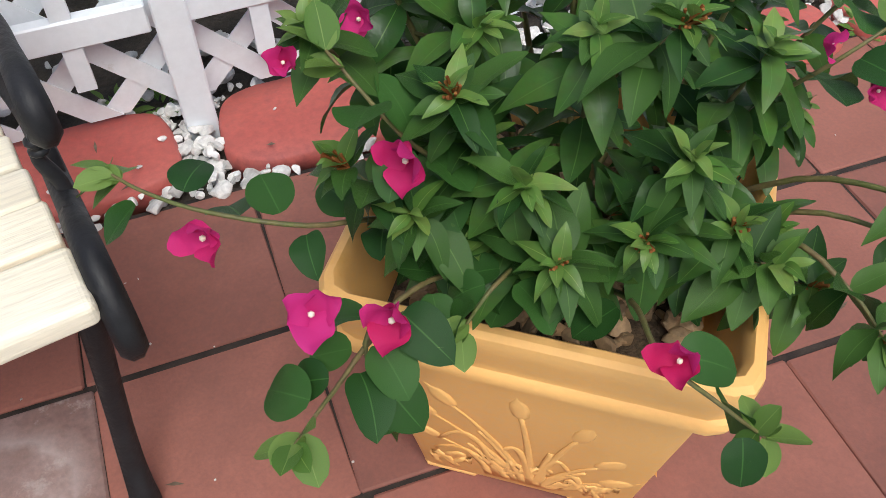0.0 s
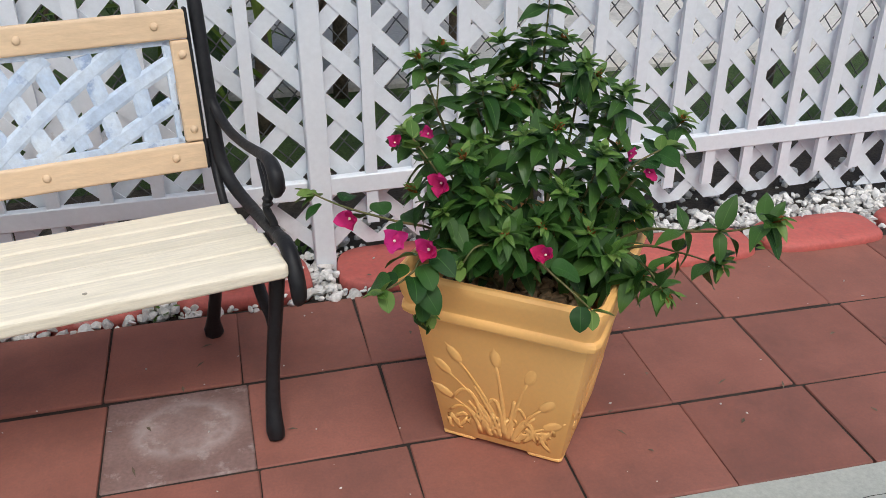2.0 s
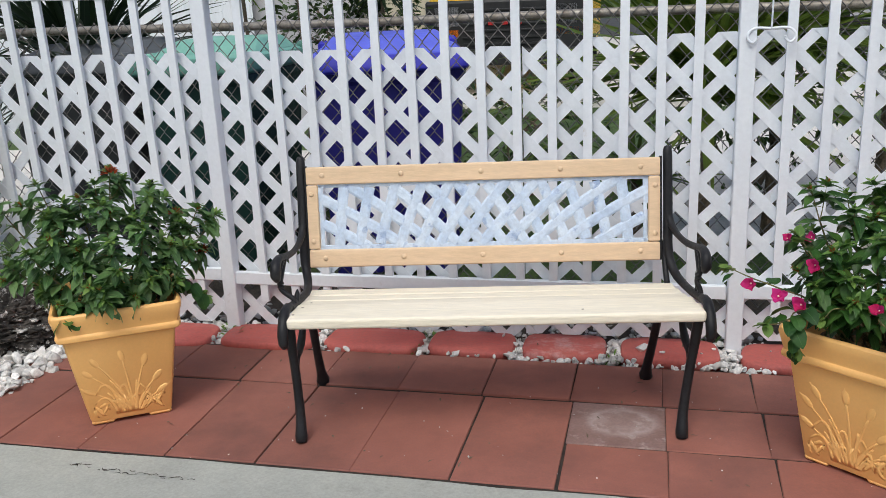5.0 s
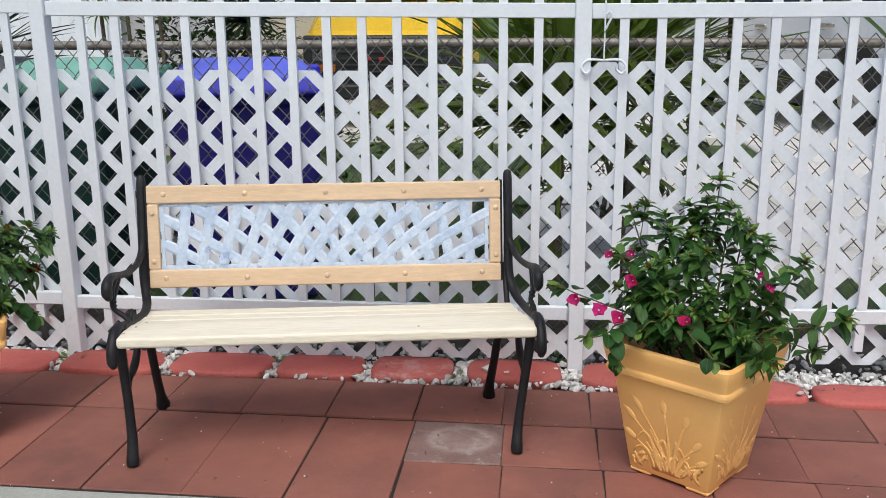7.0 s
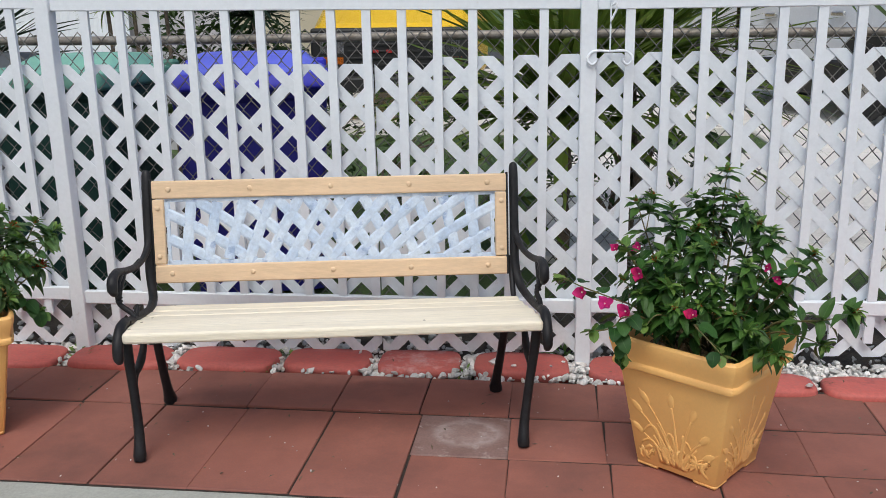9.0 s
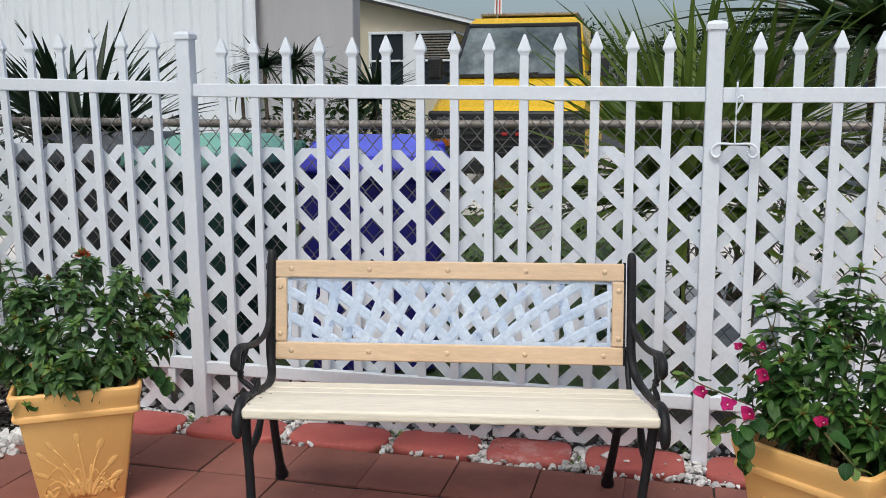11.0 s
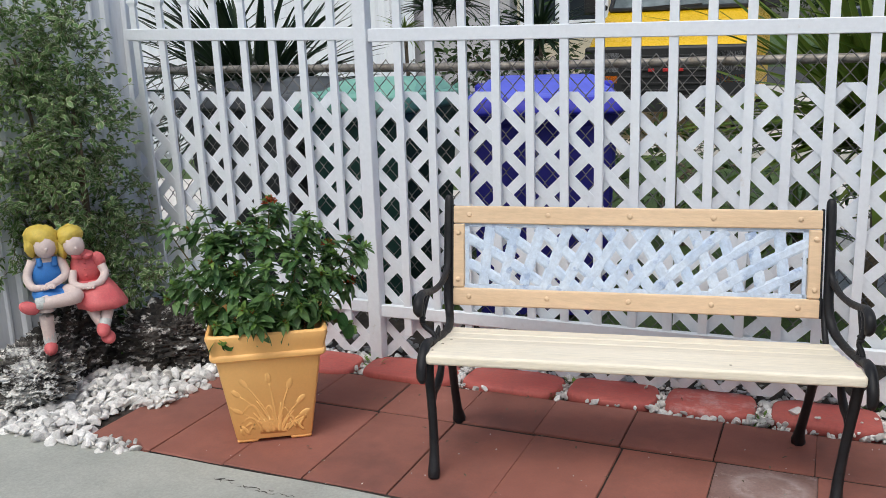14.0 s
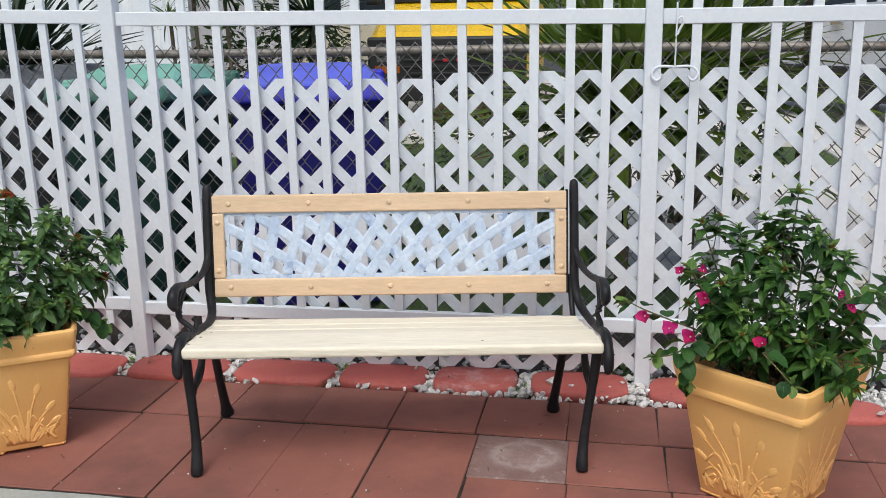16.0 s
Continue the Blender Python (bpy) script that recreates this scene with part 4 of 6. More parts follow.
def bougainvillea(cx, cy, shoots, blooms, seed, label, light=0.08):
    """Trailing shoots with heart-shaped leaves and pink bracts, among the shrub in the pot."""
    root = thing("bougainvillea", pose(cx, cy, 0.362), label, "bougainvillea", "bougainvilleas")
    r = random.Random(seed)
    shapes = [leaf_shape(0.047, 0.041, "heart", 11, 0.26, d, w) for d, w in ((0.1, 0.03), (0.35, 0.06), (0.6, 0.04))]
    meshes = [leaf_mesh("leaf", s, LEAF_B) for s in shapes]
    fresh = leaf_mesh("leaf", leaf_shape(0.045, 0.032, "heart", 6, 0.3, 0.1), LEAF_NEW)
    bract = leaf_mesh("bract", leaf_shape(0.034, 0.030, "bract", 9, 0.50, -0.22, 0.17), BRACT)
    for c, dense in shoots:
        line = smooth_line(c, 5)
        m = len(line)
        bm = bmesh.new()
        tube(bm, line, [0.0032 - 0.0018 * k / (m - 1) for k in range(m)], 5)
        part("shoot", bm, STEM, root, smooth=True)
        for k in range(4, m):
            d = (line[k] - line[k - 1]).normalized()
            t = k / (m - 1)
            if t > 0.9:
                for j in range(3):
                    q = Vector((r.uniform(-1, 1), r.uniform(-1, 1), r.uniform(-0.7, 0.6))).normalized()
                    share("leaf", fresh, root, aim(line[k], q + d * 0.7, r.uniform(-0.5, 0.5), r.uniform(0.45, 0.9)))
            elif r.random() < dense:
                q = (d.cross(Vector((0, 0, 1))) * (1 if k % 2 else -1) + d * 0.4 + Vector((r.uniform(-0.4, 0.4), r.uniform(-0.6, 0.2), r.uniform(-0.7, 0.2)))).normalized()
                share("leaf", meshes[r.randrange(3)], root, aim(line[k] + q * 0.012, q, r.uniform(-0.5, 0.5), r.uniform(0.75, 1.15)))
    for p in blooms:
        fl = new("flower")
        fl.parent = root
        fl.matrix_basis = pose(*p[:3]) @ Matrix.Scale(p[3], 4)
        face = Vector((-0.15 + r.uniform(-0.7, 0.7), -0.8, 0.5 + r.uniform(-0.5, 0.4)))
        s0 = face.orthogonal().normalized()
        s1 = face.normalized().cross(s0)
        a0 = r.uniform(0, 6)
        for k in range(3):
            a = a0 + k * 2.094
            d = s0 * math.cos(a) + s1 * math.sin(a) + face * r.uniform(0.35, 0.95)
            y = d.normalized()
            z = (face.normalized() - y * face.normalized().dot(y)).normalized()
            x = y.cross(z)
            mm = Matrix((x, y, z)).transposed().to_4x4() @ Matrix.Scale(r.uniform(0.8, 1.12), 4)
            share("bract", bract, fl, mm)
        bm = bmesh.new()
        bmesh.ops.create_icosphere(bm, subdivisions=1, radius=0.0028, matrix=Matrix.Translation(face.normalized() * 0.012))
        part("floret", bm, CREAM, fl)
    return root


SHOOTS_R = (([(-0.10, -0.05, 0.0), (-0.20, -0.07, 0.13), (-0.29, -0.085, 0.175), (-0.363, -0.06, 0.195), (-0.405, -0.03, 0.205), (-0.43, 0.0, 0.21)], 0.34),
            ([(-0.08, -0.08, 0.0), (-0.19, -0.14, 0.13), (-0.27, -0.18, 0.14), (-0.27, -0.19, 0.08), (-0.26, -0.18, 0.03)], 0.6),
            ([(-0.10, -0.08, 0.02), (-0.24, -0.16, 0.12), (-0.31, -0.21, 0.12), (-0.35, -0.25, 0.13)], 0.5),
            ([(-0.03, -0.10, 0.0), (-0.06, -0.22, 0.13), (-0.085, -0.30, 0.17), (-0.05, -0.34, 0.14), (-0.02, -0.36, 0.11)], 0.45),
            ([(0.05, -0.05, 0.0), (0.10, -0.11, 0.18), (0.13, -0.16, 0.27), (0.19, -0.16, 0.30)], 0.8),
            ([(-0.08, -0.03, 0.0), (-0.16, -0.08, 0.18), (-0.21, -0.10, 0.26), (-0.25, -0.06, 0.32)], 0.8),
            ([(-0.05, -0.06, 0.0), (-0.12, -0.15, 0.13), (-0.17, -0.19, 0.16), (-0.20, -0.20, 0.13)], 0.35))
BLOOMS_R = ((-0.363, -0.07, 0.185, 1.05), (-0.311, -0.176, 0.179, 1.05), (-0.249, -0.19, 0.167, 1.1), (-0.089, -0.323, 0.203, 0.85), (-0.209, -0.123, 0.257, 1.0), (-0.208, -0.008, 0.305, 0.75), (-0.279, -0.047, 0.307, 0.65), (0.116, -0.157, 0.295, 0.6),
            (0.137, -0.199, 0.271, 0.6), (-0.03, -0.36, 0.10, 0.5))
bougainvillea(0.896, -0.234, SHOOTS_R, BLOOMS_R, 4, "trailing bougainvillea with heart-shaped leaves and magenta bracts")
SHOOTS_L = (([(0.0, -0.08, 0.0), (-0.02, -0.17, 0.08), (-0.03, -0.22, 0.07), (-0.02, -0.25, 0.04)], 0.9),
            ([(0.10, 0.0, 0.0), (0.20, 0.05, 0.08), (0.24, 0.09, 0.06), (0.27, 0.12, 0.01)], 0.8))
bougainvillea(-1.545, -0.245, SHOOTS_L, (), 8, "few broad heart-shaped leaves among the shrub in the planter")


# ---- gravel and small growth ----
def chip_bed():
    r = random.Random(9)
    pts = []

    def stone_at(x, y):
        for i, (a, b, y0) in enumerate(STONES):
            d = 0.225 if i < 7 else 0.185
            u, v = abs(x - (a + b) / 2) / ((b - a) / 2), abs(y - (y0 + d / 2)) / (d / 2)
            if u ** 4.5 + v ** 4.5 < 1.02:
                return True
        return False
    # strip between and behind the edging stones
    n = 0
    while n < 13000:
        x, y = r.uniform(-2.0, 3.2), r.uniform(0.315, 0.80)
        fy = fence_y(x)
        keep = 1.0 if y < fy + 0.04 else 0.12
        if x > 0.9:
            keep *= 0.75
        n += 1
        if stone_at(x, y) or r.random() > keep:
            continue
        if y < 0.345 and r.random() < 0.75:
            continue
        pts.append((x, y, r.uniform(-0.020, 0.014), r.choice((r.uniform(0.010, 0.022), r.uniform(0.014, 0.026), r.uniform(0.022, 0.040)))))
    # loose chips that lie on stones and tiles
    for i in range(36):
        x, y = r.uniform(-1.9, 2.4), r.uniform(0.30, 0.56)
        on = stone_at(x, y)
        if r.random() < 0.5 or not on:
            pts.append((x, y, 0.026 if on else 0.006, r.uniform(0.006, 0.02)))
    for x, y, s in ((0.22, 0.43, 0.042), (0.30, 0.395, 0.018), (0.44, 0.40, 0.014), (1.36, 0.30, 0.03), (-1.75, 0.2, 0.015)):
        pts.append((x, y, 0.033, s))
    # bed beside the ribbed wall
    for i in range(3300):
        x, y = r.uniform(-2.82, -1.88), r.uniform(-0.70, 0.62)
        edge = -2.05 if y > -0.29 else (-2.20 if y > -0.565 else -1.90 - 2.2 * max(0, -y - 0.60))
        if x > edge + 0.03 * r.uniform(-1, 1) + 0.04 * noise.noise(Vector((y * 9, 0, 2))):
            continue
        if y < -0.645 + 0.035 * noise.noise(Vector((x * 6, 0, 5))) + 0.08 * max(0, -2.2 - x) * 0:
            continue
        pts.append((x, y, r.uniform(-0.015, 0.022) + 0.02 * max(0, -2.1 - x), r.choice((r.uniform(0.016, 0.03), r.uniform(0.03, 0.058)))))
    return pts


tagged(chips("gravel", chip_bed(), CHIP, None, 0.74, 2), "white and grey marble chips between and behind the edging stones", "gravel", kind="stuff")
crumbs = random.Random(31)
tagged(chips("stone_crumbs", [(crumbs.uniform(-1.7, 2.3), crumbs.uniform(-0.62, 0.31), 0.001, crumbs.uniform(0.002, 0.006)) for i in range(90)], CHIP, None, 0.5, 8),
       "small pale crumbs scattered over the paving tiles", "stone crumbs", kind="stuff")


def leaf_litter():
    r = random.Random(6)
    sh = [leaf_shape(0.016, 0.008, rows=2), leaf_shape(0.026, 0.006, rows=2)]
    pl = []
    for i in range(90):
        x, y = r.uniform(-1.6, 2.2), r.uniform(-0.5, 0.55)
        pl.append((pose(x, y, 0.004 if y < 0.33 else 0.028, r.uniform(-8, 8), r.uniform(-8, 8), r.uniform(0, 360)), r.randrange(2)))
    tagged(scatter("leaf_litter", sh, pl, BARK), "small brown bits of dead leaf on the paving", "leaf litter", kind="stuff")


leaf_litter()


def weed(x, y, s, seed):
    r = random.Random(seed)
    root = thing("weed", pose(x, y, -0.01), "small green weed sprouting between the edging stones", "weed", "weeds")
    pl = []
    for i in range(26):
        a = r.uniform(0, 6.28)
        d = Vector((math.cos(a), math.sin(a), r.uniform(0.1, 1.1)))
        p = d * r.uniform(0.0, 0.03) * s
        pl.append((aim(p, d, r.uniform(-0.5, 0.5), s * r.uniform(0.5, 1.0)), 0))
    scatter("weed_leaves", [leaf_shape(0.035, 0.014, rows=4)], pl, LEAF_NEW, root)["kind"] = "stuff"


for i, (x, y, s) in enumerate(((-1.47, 0.40, 1.2), (-1.52, 0.47, 1.0), (0.115, 0.37, 0.9), (-0.66, 0.37, 0.7), (0.50, 0.60, 1.3), (0.42, 0.62, 1.0), (1.86, 0.30, 1.0), (-0.62, 0.50, 0.8))):
    weed(x, y, s, 40 + i)

# ---- hook on the fence ----
def hook():
    x0, y0 = 0.629, fence_y(0.629) - 0.028
    root = thing("hanging_hook", pose(x0, y0, -0.024), "white-painted scrolled metal hook bracket hung on the fence rail", "hook")
    bm = bmesh.new()
    tube(bm, smooth_line([(0, 0.012, 1.440), (0, 0.0, 1.430), (0, -0.002, 1.36), (0.0, -0.002, 1.29), (0.0, 0, 1.222)], 5), 0.0055, 6, 0.6)
    part("strap", bm, WHITE, root, smooth=True)
    for sx in (-1, 1):
        bm = bmesh.new()
        c = [(0, 0, 1.226), (sx * 0.05, -0.002, 1.228), (sx * 0.073, -0.006, 1.215), (sx * 0.078, -0.010, 1.195), (sx * 0.062, -0.014, 1.180), (sx * 0.046, -0.014, 1.192), (sx * 0.045, -0.014, 1.203)]
        tube(bm, smooth_line(c, 5), 0.0048, 6)
        part("scroll", bm, WHITE, root, smooth=True)
    bm = bmesh.new()
    tube(bm, smooth_line([(0.004, -0.004, 1.385), (0.016, -0.006, 1.395), (0.020, -0.006, 1.375), (0.010, -0.006, 1.352), (0.003, -0.004, 1.335)], 5), 0.0042, 6)
    part("curl", bm, WHITE, root, smooth=True)


hook()

# ---- rocks and statue ----
ROCK = surface("lava_rock", (0.012, 0.011, 0.010), (0.070, 0.060, 0.052), 9, 60, 0.9, 1.0, 0.012, 0.5, stain=(0.55, 0.53, 0.50), stain_scale=20, stain_at=0.545, edge=0.05, stretch=(0.9, 0.9, 1.6))
ROCK_PALE = surface("crusted_rock", (0.015, 0.014, 0.013), (0.10, 0.09, 0.08), 9, 60, 0.9, 1.0, 0.012, 0.5, stain=(0.66, 0.65, 0.62), stain_scale=11, stain_at=0.475, edge=0.07, stretch=(0.6, 0.6, 2.4))


def rock(x, y, z, sx, sy, sz, turn, seed, label, mat):
    bm = bmesh.new()
    bmesh.ops.create_icosphere(bm, subdivisions=6, radius=1.0)
    off = Vector((seed * 7.3, seed * 1.7, seed * 3.9))
    for v in bm.verts:
        d = v.co.normalized()
        k = 1 + 0.28 * noise.noise(d * 1.7 + off) + 0.14 * abs(noise.noise(d * 5 + off)) * 2 - 0.16 * abs(noise.noise(Vector((d.x * 4, d.y * 4, d.z * 13)) + off)) - 0.10 * abs(noise.noise(d * 9 + off)) - 0.13 * max(0, noise.noise(d * 15 + off)) + 0.05 * noise.noise(d * 34 + off)
        v.co = d * k
        v.co.x, v.co.y, v.co.z = v.co.x * sx, v.co.y * sy, max(v.co.z, -0.6) * sz
    ob = link("rock", bm, mat, smooth=False)
    ob.matrix_basis = pose(x, y, z, 0, 0, turn)
    return tagged(ob, label, "rock", "garden rocks")


rock(-2.66, -0.33, 0.055, 0.27, 0.17, 0.14, -35, 1, "weathered black rock mottled white, lying in white gravel", ROCK_PALE)
rock(-2.36, 0.19, 0.085, 0.25, 0.17, 0.17, 35, 2, "porous black rock with pale crust lying in white gravel", ROCK)
rock(-2.70, -0.05, 0.10, 0.16, 0.24, 0.20, 0, 3, "dark rough rock that the statue sits on", ROCK)
rock(-2.20, 0.42, 0.04, 0.13, 0.11, 0.10, 20, 5, "small dark porous rock beside the planter", ROCK)

SKIN = surface("statue_pale", (0.70, 0.58, 0.54), (0.64, 0.52, 0.48), 20, 120, 0.6, 0.2, 0.002, 0.06)
HAIR = surface("statue_yellow", (0.66, 0.50, 0.09), (0.58, 0.42, 0.07), 30, 120, 0.6, 0.4, 0.003, 0.12)
DENIM = surface("statue_blue", (0.03, 0.17, 0.50), (0.04, 0.22, 0.58), 20, 120, 0.6, 0.3, 0.002, 0.1)
ROSE = surface("statue_rose", (0.60, 0.11, 0.12), (0.66, 0.15, 0.15), 20, 120, 0.6, 0.3, 0.002, 0.1)
SOCK = surface("statue_sock", (0.60, 0.62, 0.60), (0.5, 0.52, 0.5), 60, 120, 0.7, 0.3)


def statue():
    """Two seated painted figures as plain rounded forms, in one mesh."""
    bm = bmesh.new()

    def ball(c, s, mat, rot=(0, 0, 0), bump=0.0):
        m = pose(*c, *rot) @ Matrix.Diagonal((*s, 1))
        vs = bmesh.ops.create_uvsphere(bm, u_segments=18, v_segments=12, radius=1.0, matrix=m)["verts"]
        for v in vs:
            if bump:
                d = (v.co - Vector(c)).normalized()
                v.co += d * bump * noise.noise(v.co * 55)
        for f in {f for v in vs for f in v.link_faces}:
            f.material_index = mat
            f.smooth = True

    def limb(pts, rad, mat):
        n0 = len(bm.faces)
        rad = [q * 1.18 for q in rad]
        tube(bm, smooth_line(pts, 5), [rad[0] + (rad[1] - rad[0]) * i / (5 * (len(pts) - 1)) for i in range(5 * (len(pts) - 1) + 1)], 10)
        bm.faces.ensure_lookup_table()
        for f in bm.faces[n0:]:
            f.material_index, f.smooth = mat, True
    P, Y, B, R, S = 0, 1, 2, 3, 4
    # figure in blue, at the viewer's left
    ball((-0.096, -0.018, 0.652), (0.049, 0.050, 0.056), P, (12, 0, 10))
    ball((-0.088, -0.066, 0.645), (0.007, 0.009, 0.009), P)
    limb([(-0.098, 0.012, 0.58), (-0.098, 0.002, 0.63)], (0.024, 0.022), P)
    ball((-0.106, 0.012, 0.690), (0.076, 0.070, 0.056), Y, (0, 12, 0), 0.012)
    ball((-0.156, 0.004, 0.655), (0.026, 0.052, 0.052), Y, (0, 0, 0), 0.010)
    ball((-0.052, 0.008, 0.655), (0.020, 0.046, 0.048), Y, (0, 0, 0), 0.010)
    ball((-0.098, 0.02, 0.520), (0.074, 0.056, 0.085), B)
    ball((-0.098, 0.018, 0.585), (0.060, 0.040, 0.030), P)
    limb([(-0.125, -0.022, 0.56), (-0.128, -0.012, 0.60)], (0.012, 0.010), B)
    limb([(-0.065, -0.022, 0.56), (-0.062, -0.012, 0.60)], (0.012, 0.010), B)
    ball((-0.070, -0.03, 0.425), (0.108, 0.090, 0.046), B, (0, 8, 0), 0.006)
    limb([(-0.155, 0.01, 0.585), (-0.185, -0.01, 0.52), (-0.165, -0.055, 0.478), (-0.110, -0.075, 0.475)], (0.0195, 0.0125), P)
    limb([(-0.045, 0.01, 0.585), (-0.022, -0.02, 0.52), (-0.060, -0.065, 0.495), (-0.105, -0.085, 0.482)], (0.0195, 0.0125), P)
    limb([(-0.09, -0.03, 0.42), (-0.115, -0.125, 0.405), (-0.118, -0.135, 0.33), (-0.115, -0.130, 0.235)], (0.033, 0.021), P)
    limb([(-0.116, -0.131, 0.285), (-0.115, -0.130, 0.235)], (0.0235, 0.0235), S)
    ball((-0.115, -0.150, 0.215), (0.029, 0.050, 0.030), R)
    limb([(-0.02, -0.05, 0.44), (0.012, -0.125, 0.432), (-0.07, -0.155, 0.428), (-0.145, -0.155, 0.425)], (0.033, 0.021), P)
    limb([(-0.112, -0.155, 0.428), (-0.150, -0.155, 0.425)], (0.0235, 0.0235), S)
    ball((-0.180, -0.160, 0.412), (0.044, 0.029, 0.029), R, (0, 25, 0))
    # figure in rose, leaning its head
    ball((0.024, -0.012, 0.644), (0.046, 0.048, 0.054), P, (12, -18, 0))
    ball((0.034, -0.058, 0.636), (0.007, 0.009, 0.009), P)
    limb([(0.052, 0.012, 0.58), (0.036, 0.004, 0.62)], (0.024, 0.022), P)
    ball((0.030, -0.030, 0.592), (0.024, 0.014, 0.012), R, (0, 20, 20))
    ball((0.075, -0.028, 0.590), (0.024, 0.014, 0.012), R, (0, -15, -20))
    for z in (0.56, 0.53, 0.50):
        ball((0.062, -0.028, z), (0.005, 0.004, 0.005), R)
    ball((0.008, 0.014, 0.684), (0.060, 0.062, 0.048), Y, (0, -18, 0), 0.011)
    ball((-0.030, 0.012, 0.635), (0.024, 0.042, 0.058), Y, (0, -10, 0), 0.008)
    ball((0.062, 0.022, 0.525), (0.068, 0.050, 0.088), R)
    ball((0.055, 0.010, 0.595), (0.050, 0.040, 0.022), R, (0, 10, 0))
    ball((0.120, 0.012, 0.560), (0.031, 0.033, 0.040), R, (0, -20, 0))
    limb([(0.128, 0.005, 0.54), (0.142, -0.02, 0.50), (0.115, -0.06, 0.468), (0.070, -0.078, 0.465)], (0.0185, 0.0125), P)
    limb([(0.005, -0.01, 0.52), (0.005, -0.05, 0.475), (0.035, -0.078, 0.463), (0.068, -0.082, 0.462)], (0.018, 0.0125), P)
    loops = []
    for k, (w, d, z, yy) in enumerate(((0.066, 0.050, 0.475, 0.01), (0.085, 0.080, 0.445, -0.02), (0.105, 0.105, 0.40, -0.045), (0.112, 0.110, 0.365, -0.055), (0.100, 0.098, 0.362, -0.055))):
        loops.append([(0.083 + 0.012 * k + w * math.cos(a) * (1 + 0.03 * math.sin(9 * a)), yy + d * math.sin(a), z + 0.004 * math.sin(7 * a)) for a in [2 * math.pi * i / 28 for i in range(28)]])
    f0 = len(bm.faces)
    rings(bm, loops)
    bm.faces.ensure_lookup_table()
    for f in bm.faces[f0:]:
        f.material_index, f.smooth = R, True
    limb([(0.06, -0.06, 0.40), (0.080, -0.105, 0.345), (0.105, -0.120, 0.29)], (0.026, 0.019), P)
    limb([(0.15, -0.06, 0.40), (0.138, -0.115, 0.345), (0.118, -0.145, 0.285)], (0.026, 0.019), P)
    limb([(0.127, -0.132, 0.315), (0.118, -0.145, 0.285)], (0.0225, 0.0225), S)
    ball((0.112, -0.160, 0.275), (0.030, 0.044, 0.028), R, (25, 0, 0))
    ball((0.128, -0.150, 0.235), (0.032, 0.046, 0.027), R, (15, 0, 12))
    for c in ((-0.112, -0.085, 0.478), (-0.085, -0.098, 0.484), (0.060, -0.088, 0.463), (0.078, -0.090, 0.461)):
        ball(c, (0.022, 0.013, 0.012), P)
        for k in range(3):
            ball((c[0] + 0.012 * (k - 1), c[1] - 0.010, c[2] - 0.004), (0.006, 0.008, 0.006), P)
    ob = link("garden_statue", bm, [SKIN, HAIR, DENIM, ROSE, SOCK])
    ob.matrix_basis = pose(-2.575, -0.140, 0.012, 0, 0, 44) @ Matrix.Diagonal((0.90, 0.92, 0.905, 1))
    return tagged(ob, "painted statue of two seated figures in blue and rose", "statue")


statue()


